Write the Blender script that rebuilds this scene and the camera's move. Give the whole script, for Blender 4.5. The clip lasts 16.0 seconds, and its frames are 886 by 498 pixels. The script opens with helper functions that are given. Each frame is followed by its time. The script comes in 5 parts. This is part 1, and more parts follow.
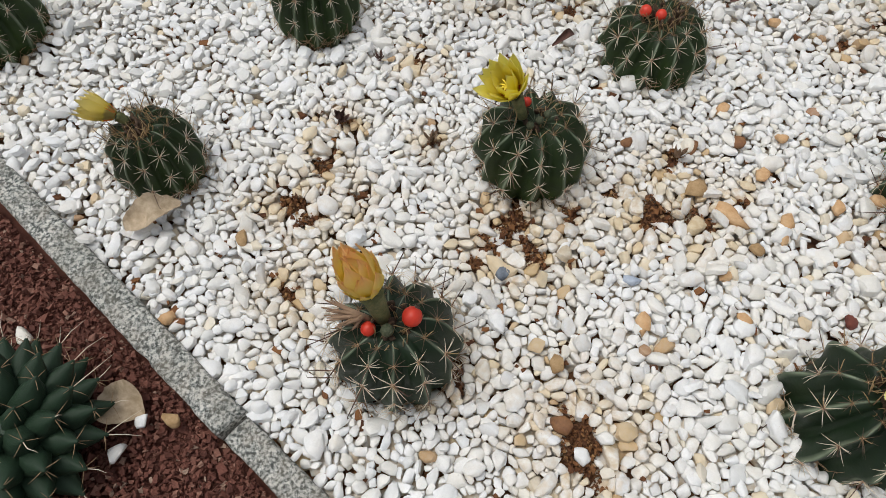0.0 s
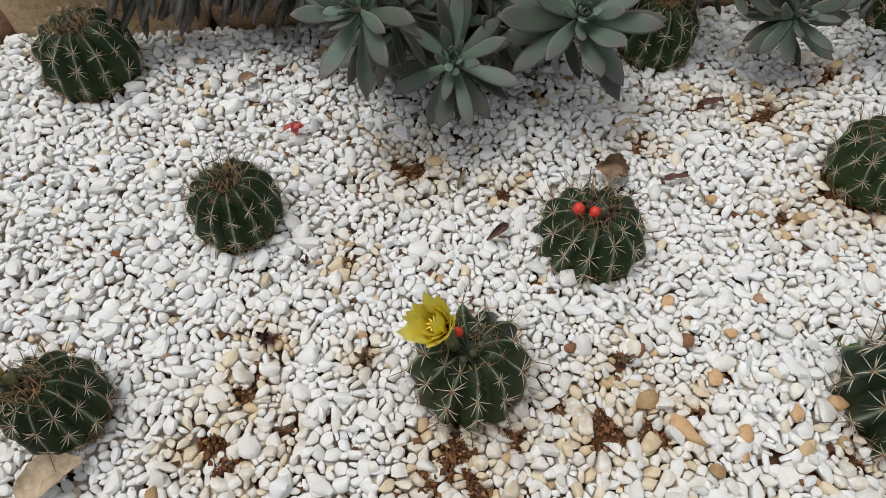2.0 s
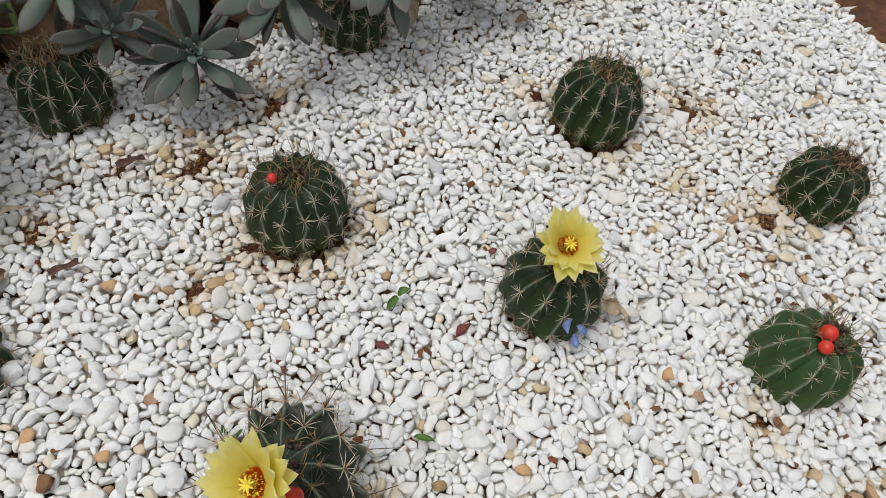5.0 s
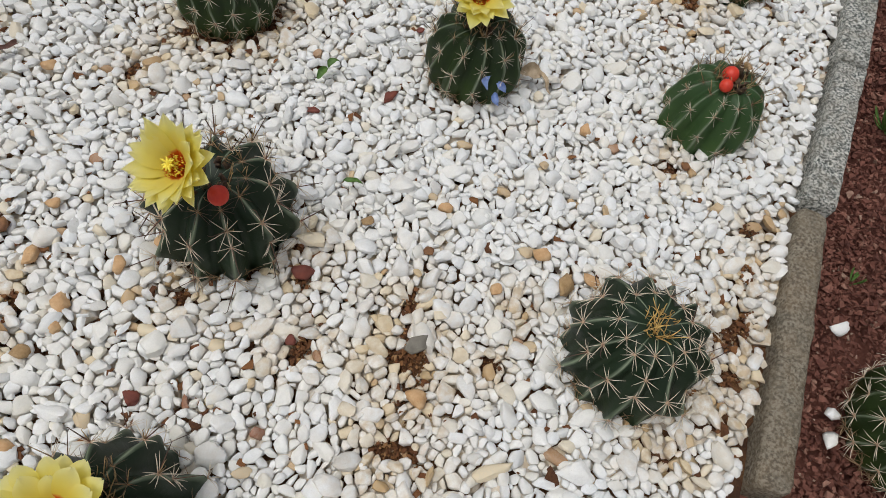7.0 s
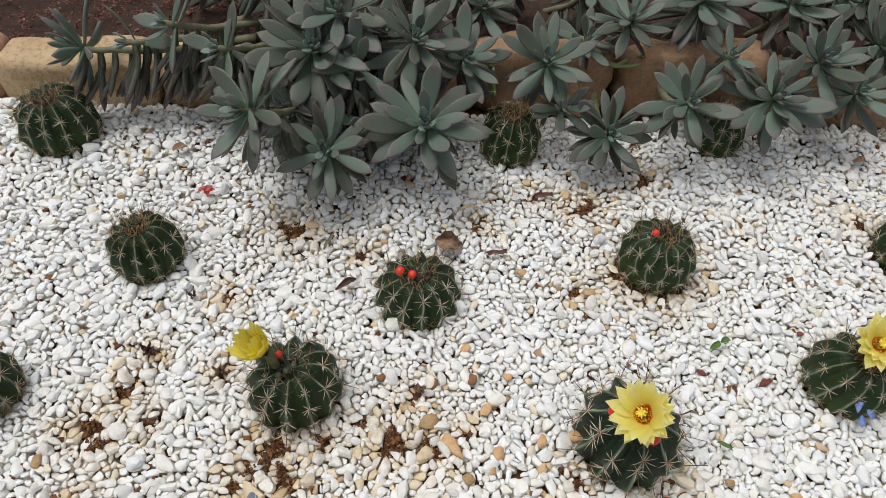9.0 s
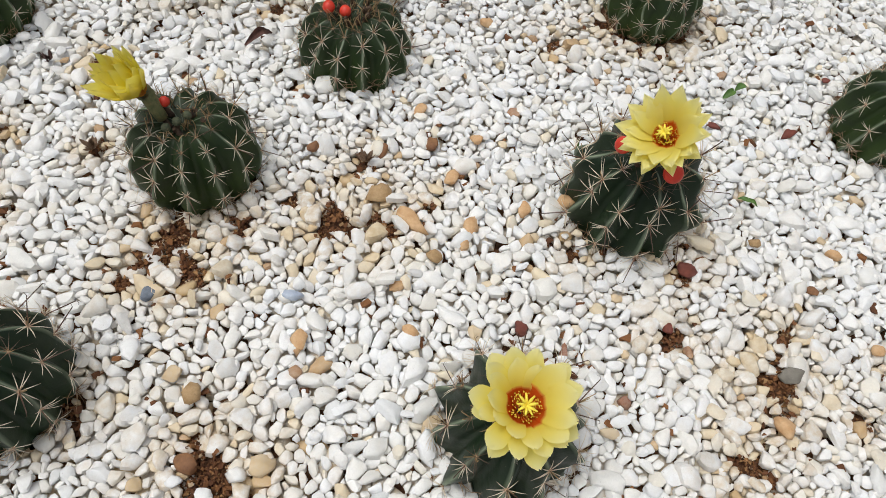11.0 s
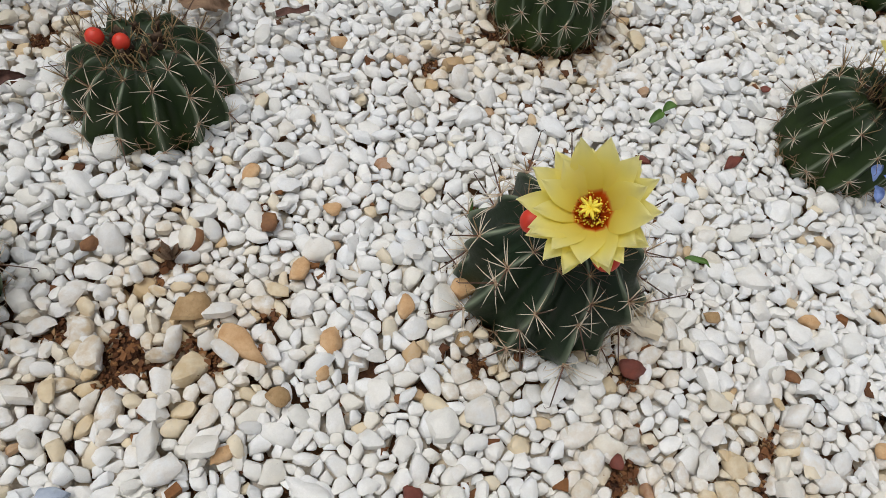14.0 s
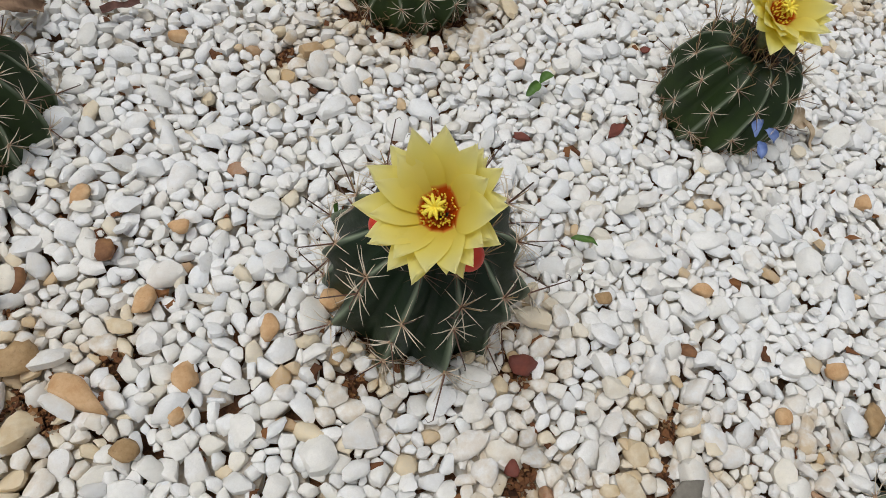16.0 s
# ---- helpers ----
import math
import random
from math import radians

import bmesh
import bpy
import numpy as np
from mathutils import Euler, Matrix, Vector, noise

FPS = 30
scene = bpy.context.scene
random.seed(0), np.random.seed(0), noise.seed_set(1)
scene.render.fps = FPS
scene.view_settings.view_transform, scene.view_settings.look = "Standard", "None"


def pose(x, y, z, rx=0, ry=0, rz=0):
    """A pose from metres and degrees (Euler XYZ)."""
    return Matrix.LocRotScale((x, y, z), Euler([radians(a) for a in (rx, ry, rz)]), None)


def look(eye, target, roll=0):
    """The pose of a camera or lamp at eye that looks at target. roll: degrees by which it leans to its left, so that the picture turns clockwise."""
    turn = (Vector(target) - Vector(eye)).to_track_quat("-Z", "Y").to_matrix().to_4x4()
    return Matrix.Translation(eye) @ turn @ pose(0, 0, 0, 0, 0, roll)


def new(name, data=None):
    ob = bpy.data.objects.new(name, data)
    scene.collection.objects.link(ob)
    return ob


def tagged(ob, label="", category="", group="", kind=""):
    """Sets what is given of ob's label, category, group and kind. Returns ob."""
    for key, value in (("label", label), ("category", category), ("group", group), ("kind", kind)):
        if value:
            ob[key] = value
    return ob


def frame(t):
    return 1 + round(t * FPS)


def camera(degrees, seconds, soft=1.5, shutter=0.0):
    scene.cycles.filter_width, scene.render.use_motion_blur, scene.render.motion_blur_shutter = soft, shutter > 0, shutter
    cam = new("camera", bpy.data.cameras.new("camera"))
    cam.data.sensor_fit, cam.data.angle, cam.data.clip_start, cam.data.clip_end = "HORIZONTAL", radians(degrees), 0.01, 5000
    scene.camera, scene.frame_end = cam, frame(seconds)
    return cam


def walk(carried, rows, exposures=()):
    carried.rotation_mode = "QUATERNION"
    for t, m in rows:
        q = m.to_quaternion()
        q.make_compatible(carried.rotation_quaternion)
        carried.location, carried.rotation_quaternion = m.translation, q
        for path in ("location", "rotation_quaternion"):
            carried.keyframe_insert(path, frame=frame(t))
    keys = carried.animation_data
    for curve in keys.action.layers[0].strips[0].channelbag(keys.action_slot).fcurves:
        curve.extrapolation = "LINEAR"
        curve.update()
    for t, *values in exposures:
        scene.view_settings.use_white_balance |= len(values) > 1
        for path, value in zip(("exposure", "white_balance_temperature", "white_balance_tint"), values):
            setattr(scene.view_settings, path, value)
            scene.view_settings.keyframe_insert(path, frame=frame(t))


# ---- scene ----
cam = camera(69.3, 16.0, soft=0.4)
PATH = [
    (0, (0.034, 0.094, 0.583), (-0.009, 0.995, -1.201), -2.0),
    (0.5, (0.0, 0.146, 0.585), (-0.048, 1.071, -1.188), -3.1),
    (1, (0.018, 0.203, 0.596), (-0.017, 1.183, -1.147), -3.8),
    (1.5, (0.041, 0.248, 0.608), (0.062, 1.299, -1.094), -2.2),
    (2, (0.076, 0.256, 0.618), (0.129, 1.334, -1.065), -0.7),
    (2.5, (0.177, 0.258, 0.599), (0.378, 1.297, -1.099), 3.0),
    (3, (0.266, 0.267, 0.595), (0.58, 1.282, -1.099), 5.8),
    (3.5, (0.317, 0.269, 0.601), (0.688, 1.261, -1.096), 6.4),
    (4, (0.391, 0.284, 0.597), (0.849, 1.268, -1.083), 8.3),
    (4.2, (0.432, 0.294, 0.604), (0.932, 1.275, -1.066), 9.4),
    (6.3, (0.588, 0.18, 0.581), (1.226, 1.031, -1.112), 11.7),
    (6.5, (0.566, 0.149, 0.57), (1.165, 0.971, -1.152), 11.2),
    (7, (0.54, 0.099, 0.559), (1.086, 0.849, -1.213), 11.4),
    (7.5, (0.486, 0.078, 0.569), (0.957, 0.846, -1.217), 10.7),
    (8, (0.425, 0.108, 0.67), (0.783, 1.06, -1.052), 8.9),
    (8.5, (0.374, 0.148, 0.775), (0.585, 1.298, -0.847), 4.6),
    (9, (0.284, 0.133, 0.788), (0.316, 1.357, -0.793), 2.9),
    (9.5, (0.225, 0.117, 0.768), (0.16, 1.31, -0.837), 2.2),
    (10, (0.226, 0.093, 0.685), (0.176, 1.194, -0.984), 1.8),
    (10.2, (0.252, 0.091, 0.647), (0.265, 1.149, -1.05), 3.5),
    (12.3, (0.294, 0.14, 0.444), (0.561, 0.973, -1.354), 10.7),
    (12.5, (0.29, 0.138, 0.433), (0.551, 0.939, -1.381), 11.2),
    (13, (0.303, 0.142, 0.414), (0.583, 0.915, -1.41), 13.6),
    (13.5, (0.342, 0.192, 0.413), (0.708, 1.021, -1.37), 15.6),
    (14, (0.36, 0.261, 0.419), (0.799, 1.169, -1.308), 15.2),
    (14.5, (0.384, 0.294, 0.409), (0.913, 1.171, -1.308), 16.7),
    (15, (0.412, 0.297, 0.398), (0.997, 1.132, -1.323), 18.9),
    (15.5, (0.423, 0.292, 0.399), (1.029, 1.116, -1.32), 19.3),
    (16, (0.421, 0.278, 0.399), (1.019, 1.079, -1.334), 18.5),
]
walk(cam, [(t, look(eye, target, roll)) for t, eye, target, roll in PATH],
     exposures=[(0, -0.26), (1.0, -0.19), (2.0, -0.29), (4.2, -0.30), (7.0, -0.42), (8.0, -0.36), (8.6, -0.27), (9.0, -0.14), (10.2, -0.08), (12.5, -0.37), (14.0, -0.40), (16.0, -0.45)])

# ---- world, sun, exposure ----
world = bpy.data.worlds.new("sky")
scene.world = world
world.use_nodes = True
wn = world.node_tree.nodes
sky = wn.new("ShaderNodeTexSky")
sky.sky_type, sky.sun_disc = "NISHITA", False
SUN_ELEVATION, SUN_AZIMUTH = radians(73), radians(-76)
sky.sun_elevation, sky.sun_rotation = SUN_ELEVATION, SUN_AZIMUTH
sky.air_density, sky.dust_density, sky.ozone_density = 1.0, 4.0, 1.0
haze = wn.new("ShaderNodeHueSaturation")
haze.inputs["Saturation"].default_value = 0.27
world.node_tree.links.new(sky.outputs[0], haze.inputs["Color"])
world.node_tree.links.new(haze.outputs[0], wn["Background"].inputs[0])
wn["Background"].inputs[1].default_value = 0.122
sun_data = bpy.data.lights.new("sun", "SUN")
sun_data.energy, sun_data.angle, sun_data.color = 1.4, radians(28), (1.0, 0.99, 0.945)
sun = new("sun", sun_data)
toward = Vector((math.sin(SUN_AZIMUTH) * math.cos(SUN_ELEVATION), math.cos(SUN_AZIMUTH) * math.cos(SUN_ELEVATION), math.sin(SUN_ELEVATION)))
sun.matrix_world = look(toward * 5, (0, 0, 0))

# ---- materials ----
class Nodes:
    """Short hand for building one node material."""

    def __init__(self, name, rough=0.6):
        self.mat = bpy.data.materials.new(name)
        self.mat.use_nodes = True
        self.tree = self.mat.node_tree
        self.bsdf = self.tree.nodes["Principled BSDF"]
        self.bsdf.inputs["Roughness"].default_value = rough

    def put(self, socket, value):
        if isinstance(value, bpy.types.NodeSocket):
            self.tree.links.new(value, socket)
        else:
            socket.default_value = value

    def node(self, kind, out=0, **inputs):
        n = self.tree.nodes.new(kind)
        for k, v in inputs.items():
            key = int(k[1:]) if k[0] == "i" and k[1:].isdigit() else k.replace("_", " ")
            self.put(n.inputs[key], v)
        return n.outputs[out]

    def place(self):
        return self.node("ShaderNodeTexCoord", 3)

    def noise(self, scale, detail=4.0, rough=0.55, vector=None, out=0):
        v = vector if vector is not None else self.place()
        return self.node("ShaderNodeTexNoise", out, Vector=v, Scale=scale, Detail=detail, Roughness=rough)

    def attr(self, name, out=2):
        n = self.tree.nodes.new("ShaderNodeAttribute")
        n.attribute_name = name
        return n.outputs[out]

    def ramp(self, fac, stops, mode="LINEAR"):
        n = self.tree.nodes.new("ShaderNodeValToRGB")
        n.color_ramp.interpolation = mode
        e = n.color_ramp.elements
        while len(e) < len(stops):
            e.new(0.5)
        for el, (p, c) in zip(e, stops):
            el.position = p
            el.color = (*c, 1) if len(c) == 3 else c
        self.put(n.inputs[0], fac)
        return n.outputs[0]

    def mix(self, fac, a, b, blend="MIX"):
        n = self.tree.nodes.new("ShaderNodeMix")
        n.data_type, n.blend_type = "RGBA", blend
        for sock, v in ((n.inputs[0], fac), (n.inputs[6], a), (n.inputs[7], b)):
            self.put(sock, (*v, 1) if isinstance(v, tuple) and len(v) == 3 else v)
        return n.outputs[2]

    def math(self, op, a, b=0.0):
        n = self.tree.nodes.new("ShaderNodeMath")
        n.operation = op
        self.put(n.inputs[0], a)
        self.put(n.inputs[1], b)
        return n.outputs[0]

    def colour(self, value):
        self.put(self.bsdf.inputs["Base Color"], (*value, 1) if isinstance(value, tuple) else value)

    def bump(self, height, strength=0.3, distance=0.001):
        n = self.node("ShaderNodeBump", 0, Height=height, Strength=strength, Distance=distance)
        self.put(self.bsdf.inputs["Normal"], n)


def grey(v):
    return (v, v, v)


def pebble_material(name, pieces):
    """White tumbled marble; the tone of each stone comes from its own random number, the rusty staining from the soil
    near it; on the lower layer it also paints in gap shade.
    """
    m = Nodes(name, 0.55)
    if pieces:
        tone = m.node("ShaderNodeObjectInfo", 5)
        stain_shade = 0.08 if pieces == "clean" else 0.6
    else:
        tone, stain_shade = m.attr("tone"), m.attr("stain_shade")
    base = m.ramp(tone, [(0.0, (0.84, 0.86, 0.875)), (0.25, (0.90, 0.905, 0.90)), (0.5, (0.86, 0.85, 0.81)), (0.7, (0.89, 0.895, 0.895)),
                         (0.82, (0.77, 0.785, 0.79)), (0.91, (0.84, 0.81, 0.73)), (0.965, (0.78, 0.67, 0.48)), (0.985, (0.55, 0.37, 0.19)), (1.0, (0.29, 0.12, 0.07))])
    big = m.noise(60.0, 3.0)
    fine = m.noise(420.0, 5.0, 0.65)
    veins = m.ramp(m.noise(130.0, 6.0, 0.7), [(0.44, grey(0.0)), (0.5, grey(1.0)), (0.56, grey(0.0))])
    c = m.mix(m.math("MULTIPLY", veins, 0.15), base, (0.55, 0.55, 0.54))
    c = m.mix(m.math("MULTIPLY", m.ramp(big, [(0.45, grey(0)), (0.75, grey(1))]), 0.16), c, (0.86, 0.78, 0.62))
    # the same tint paints shade into the stones of the lower layer
    rust_shade = m.math("MULTIPLY", stain_shade, m.ramp(m.noise(110.0, 5.0, 0.6), [(0.3, grey(0)), (0.62, grey(1))]))
    c = m.mix(m.math("MULTIPLY", rust_shade, 0.8), c, (0.56, 0.40, 0.20))
    pits = m.ramp(fine, [(0.27, grey(1)), (0.34, grey(0))])
    c = m.mix(m.math("MULTIPLY", pits, 0.4), c, (0.25, 0.22, 0.18))
    m.colour(c)
    m.bsdf.inputs["Subsurface Weight"].default_value = 0.12
    m.bsdf.inputs["Subsurface Radius"].default_value = (1.0, 0.95, 0.85)
    m.bsdf.inputs["Subsurface Scale"].default_value = 0.002
    m.put(m.bsdf.inputs["Roughness"], m.ramp(big, [(0.3, grey(0.42)), (0.7, grey(0.7))]))
    m.bump(m.math("ADD", fine, m.math("MULTIPLY", m.noise(170.0, 4.0), 1.6)), 0.32, 0.0008)
    return m.mat


def stone_material(name, dark, light, speck=0.3):
    m = Nodes(name, 0.7)
    c = m.ramp(m.noise(90.0, 6.0, 0.65), [(0.3, dark), (0.7, light)])
    c = m.mix(m.math("MULTIPLY", m.ramp(m.noise(500.0, 3.0), [(0.3, grey(1)), (0.42, grey(0))]), speck), c, (0.12, 0.08, 0.05))
    m.colour(c)
    m.bump(m.noise(350.0, 6.0, 0.7), 0.5, 0.001)
    return m.mat


def soil_material():
    m = Nodes("red_brown_soil", 0.95)
    c = m.ramp(m.noise(35.0, 5.0, 0.6), [(0.3, (0.085, 0.034, 0.016)), (0.5, (0.17, 0.074, 0.030)), (0.7, (0.30, 0.145, 0.058))])
    c = m.mix(m.ramp(m.noise(600.0, 4.0, 0.7), [(0.42, grey(0)), (0.62, grey(0.6))]), c, (0.06, 0.03, 0.02))
    m.colour(c)
    m.bump(m.noise(420.0, 6.0, 0.75), 1.0, 0.003)
    return m.mat


def red_gravel_material():
    m = Nodes("crushed_red_stone", 0.85)
    c = m.ramp(m.attr("tone"), [(0.0, (0.065, 0.020, 0.014)), (0.3, (0.125, 0.042, 0.029)), (0.65, (0.185, 0.070, 0.049)), (0.88, (0.28, 0.130, 0.094)), (0.96, (0.38, 0.22, 0.16)), (1.0, (0.50, 0.38, 0.29))])
    c = m.mix(0.35, c, m.ramp(m.noise(300.0, 5.0, 0.7), [(0.3, (0.075, 0.024, 0.017)), (0.7, (0.26, 0.098, 0.065))]))
    m.colour(c)
    m.bump(m.noise(700.0, 4.0, 0.7), 0.5, 0.0008)
    return m.mat


def crumb_material():
    m = Nodes("soil_crumb", 0.95)
    c = m.ramp(m.attr("tone"), [(0.0, (0.060, 0.022, 0.010)), (0.45, (0.15, 0.058, 0.022)), (0.8, (0.28, 0.125, 0.045)), (0.93, (0.42, 0.24, 0.10)), (1.0, (0.62, 0.50, 0.34))])
    m.colour(m.mix(0.3, c, m.ramp(m.noise(500.0), [(0.3, (0.06, 0.02, 0.01)), (0.7, (0.25, 0.11, 0.04))])))
    return m.mat


def granite_material(name, a, b, dark, warm, pale=(0.62, 0.62, 0.57)):
    m = Nodes(name, 0.75)
    g = m.math("ADD", m.math("MULTIPLY", m.noise(330.0, 2.0, 0.5), 0.75), m.math("MULTIPLY", m.noise(1100.0, 2.0, 0.6), 0.25))
    c = m.ramp(g, [(0.43, dark), (0.465, a), (0.53, b), (0.575, pale)])
    c = m.mix(m.ramp(m.noise(55.0, 5.0, 0.65), [(0.4, grey(0)), (0.72, grey(0.5))]), c, warm)
    c = m.mix(m.ramp(m.noise(95.0, 5.0, 0.7), [(0.5, grey(0)), (0.66, grey(0.55))]), c, dark)
    c = m.mix(m.ramp(m.noise(18.0, 4.0), [(0.45, grey(0)), (0.75, grey(0.4))]), c, (0.16, 0.16, 0.13))
    m.colour(c)
    m.bump(m.noise(260.0, 6.0, 0.7), 0.7, 0.002)
    return m.mat


def sandstone_material(name, a, b, warm):
    m = Nodes(name, 0.85)
    c = m.ramp(m.noise(16.0, 6.0, 0.6), [(0.3, a), (0.7, b)])
    c = m.mix(m.ramp(m.noise(45.0, 4.0), [(0.48, grey(0)), (0.72, grey(0.55))]), c, warm)
    c = m.mix(m.ramp(m.noise(120.0, 6.0, 0.7), [(0.40, grey(0.4)), (0.5, grey(0))]), c, (0.14, 0.085, 0.05))
    c = m.mix(m.ramp(m.noise(700.0, 3.0), [(0.3, grey(0.55)), (0.42, grey(0))]), c, (0.12, 0.07, 0.04))
    m.colour(c)
    m.bump(m.math("ADD", m.noise(300.0, 6.0, 0.75), m.math("MULTIPLY", m.noise(40.0, 4.0), 2.5)), 0.7, 0.003)
    return m.mat


def cactus_material(name, deep, fresh, top):
    """Waxy green skin: greyer on the crown, fresher low down, a pale corky line along each rib."""
    m = Nodes(name, 0.42)
    c = m.ramp(m.noise(40.0, 5.0, 0.6), [(0.3, deep), (0.75, fresh)])
    c = m.mix(m.math("MULTIPLY", m.attr("rise"), 0.75), c, top)
    scars = m.ramp(m.noise(150.0, 6.0, 0.75), [(0.66, grey(0)), (0.74, grey(0.45))])
    c = m.mix(scars, c, (0.20, 0.22, 0.14))
    c = m.mix(m.attr("crest"), c, (0.24, 0.29, 0.20))
    m.colour(c)
    m.bsdf.inputs["Specular IOR Level"].default_value = 0.28
    m.put(m.bsdf.inputs["Roughness"], m.ramp(m.noise(80.0, 4.0), [(0.3, grey(0.40)), (0.7, grey(0.58))]))
    m.bump(m.noise(220.0, 5.0, 0.6), 0.25, 0.0012)
    return m.mat


def spine_material(name, base, mid, tip):
    m = Nodes(name, 0.5)
    m.colour(m.ramp(m.attr("along"), [(0.0, base), (0.25, mid), (0.8, mid), (1.0, tip)]))
    return m.mat


def petal_material(name, throat, body, tip, reach=0.24):
    """Thin yellow petal: red or green at the throat, deep yellow above it, paler to the tip."""
    m = Nodes(name, 0.5)
    deep = tuple(a * b for a, b in zip(body, (1.0, 0.965, 0.55)))
    c = m.ramp(m.attr("along"), [(0.0, throat), (reach, throat), (reach + 0.07, deep), (0.66, body), (1.0, tip)])
    streak = m.noise(90.0, 3.0)
    c = m.mix(m.math("MULTIPLY", streak, 0.15), c, (0.92, 0.80, 0.14))
    m.colour(c)
    m.bump(m.noise(200.0, 3.0), 0.06, 0.0006)
    m.bsdf.inputs["Specular IOR Level"].default_value = 0.2
    glow = m.node("ShaderNodeBsdfTranslucent", 0, Color=c)
    both = m.tree.nodes.new("ShaderNodeMixShader")
    both.inputs[0].default_value = 0.66
    m.tree.links.new(m.bsdf.outputs[0], both.inputs[1])
    m.tree.links.new(glow, both.inputs[2])
    m.tree.links.new(both.outputs[0], m.tree.nodes["Material Output"].inputs[0])
    return m.mat


def plain_material(name, a, b, scale=120.0, rough=0.7, bump=0.4):
    m = Nodes(name, rough)
    m.colour(m.ramp(m.noise(scale, 5.0, 0.6), [(0.3, a), (0.7, b)]))
    m.bump(m.noise(scale * 2.5, 5.0, 0.65), bump, 0.001)
    return m.mat


def succulent_material(name, foot, low, mid, tip, aged=0.75):
    """Grey-green fleshy leaf with a pale bloom, violet towards the rim and the tip."""
    m = Nodes(name, 0.45)
    rnd = m.node("ShaderNodeObjectInfo", 5)
    c = m.ramp(m.attr("along"), [(0.0, foot), (0.25, low), (0.7, mid), (1.0, tip)])
    c = m.mix(m.ramp(rnd, [(0.35, grey(0.0)), (0.8, grey(aged * 0.8)), (1.0, grey(aged))]), c, (0.052, 0.055, 0.036))
    c = m.mix(m.math("MULTIPLY", m.attr("rim"), 0.4), c, (0.27, 0.20, 0.20))
    c = m.mix(m.ramp(m.noise(70.0, 5.0, 0.65), [(0.4, grey(0)), (0.75, grey(0.3))]), c, (0.22, 0.28, 0.26))
    m.colour(c)
    m.bump(m.noise(160.0, 4.0), 0.15, 0.001)
    m.bsdf.inputs["Specular IOR Level"].default_value = 0.25
    return m.mat


M_PEBBLE = pebble_material("white_marble_pebble", "")
M_PEBBLE_CLEAN = pebble_material("white_marble_stone", "clean")
M_PEBBLE_RUSTY = pebble_material("rust_stained_stone", "rusty")
M_TAN = stone_material("tan_stone", (0.32, 0.19, 0.08), (0.55, 0.38, 0.2))
M_ORANGE = stone_material("orange_stone", (0.55, 0.30, 0.13), (0.75, 0.52, 0.30), 0.15)
M_BROWN = stone_material("brown_stone", (0.16, 0.065, 0.03), (0.34, 0.17, 0.07))
M_RED = stone_material("red_stone", (0.13, 0.035, 0.025), (0.26, 0.07, 0.045), 0.1)
M_SLATE = stone_material("blue_grey_stone", (0.10, 0.12, 0.15), (0.24, 0.28, 0.34), 0.1)
M_GREYSTONE = stone_material("grey_brown_stone", (0.16, 0.145, 0.12), (0.27, 0.25, 0.21), 0.1)
M_BLUEWHITE = stone_material("pale_blue_stone", (0.35, 0.42, 0.55), (0.6, 0.66, 0.74), 0.1)
M_SOIL = soil_material()
# red-brown soil with the shade behind the edging painted into its colour
M_SHADED_SOIL = plain_material("shaded_back_soil", (0.018, 0.010, 0.007), (0.075, 0.035, 0.02), 90.0, 0.95, 1.0)
M_CRUMB = crumb_material()
M_REDGRAVEL = red_gravel_material()
M_GRANITE = granite_material("grey_granite", (0.27, 0.29, 0.27), (0.40, 0.41, 0.39), (0.055, 0.062, 0.058), (0.36, 0.31, 0.25), (0.68, 0.67, 0.62))
M_CONCRETE = granite_material("weathered_buff_kerbstone", (0.195, 0.165, 0.122), (0.235, 0.202, 0.150), (0.11, 0.088, 0.062), (0.22, 0.155, 0.090), (0.31, 0.275, 0.215))
M_SANDSTONE = sandstone_material("tan_sandstone", (0.50, 0.35, 0.19), (0.66, 0.49, 0.30), (0.55, 0.32, 0.17))
M_REDBRICK = sandstone_material("pink_sandstone", (0.40, 0.20, 0.135), (0.52, 0.31, 0.22), (0.45, 0.32, 0.2))
M_BROWNSTONE = sandstone_material("brown_sandstone", (0.27, 0.16, 0.085), (0.43, 0.275, 0.16), (0.32, 0.16, 0.085))
M_CACTUS = cactus_material("dark_green_cactus_skin", (0.016, 0.036, 0.008), (0.048, 0.086, 0.014), (0.010, 0.020, 0.008))
M_CACTUS_FRESH = cactus_material("fresh_green_cactus_skin", (0.036, 0.085, 0.020), (0.075, 0.150, 0.034), (0.030, 0.065, 0.026))
M_CACTUS_GREY = cactus_material("blue_green_cactus_skin", (0.011, 0.028, 0.012), (0.026, 0.052, 0.018), (0.009, 0.020, 0.010))
M_TUBERCLE = cactus_material("teal_green_tubercle_skin", (0.016, 0.036, 0.020), (0.032, 0.062, 0.034), (0.022, 0.044, 0.026))
M_SPINE = spine_material("pale_spine", (0.44, 0.29, 0.19), (0.75, 0.66, 0.53), (0.64, 0.51, 0.39))
M_HOOK = spine_material("brown_hooked_spine", (0.16, 0.07, 0.04), (0.09, 0.05, 0.035), (0.05, 0.03, 0.02))
M_WOOL = plain_material("areole_wool", (0.42, 0.28, 0.17), (0.66, 0.53, 0.37), 600.0, 0.95)
M_DRY = plain_material("dried_blossom", (0.030, 0.020, 0.014), (0.14, 0.085, 0.05), 260.0, 0.9, 0.8)
M_DRYSPINE = spine_material("dry_spine", (0.2, 0.11, 0.06), (0.38, 0.25, 0.14), (0.2, 0.12, 0.07))
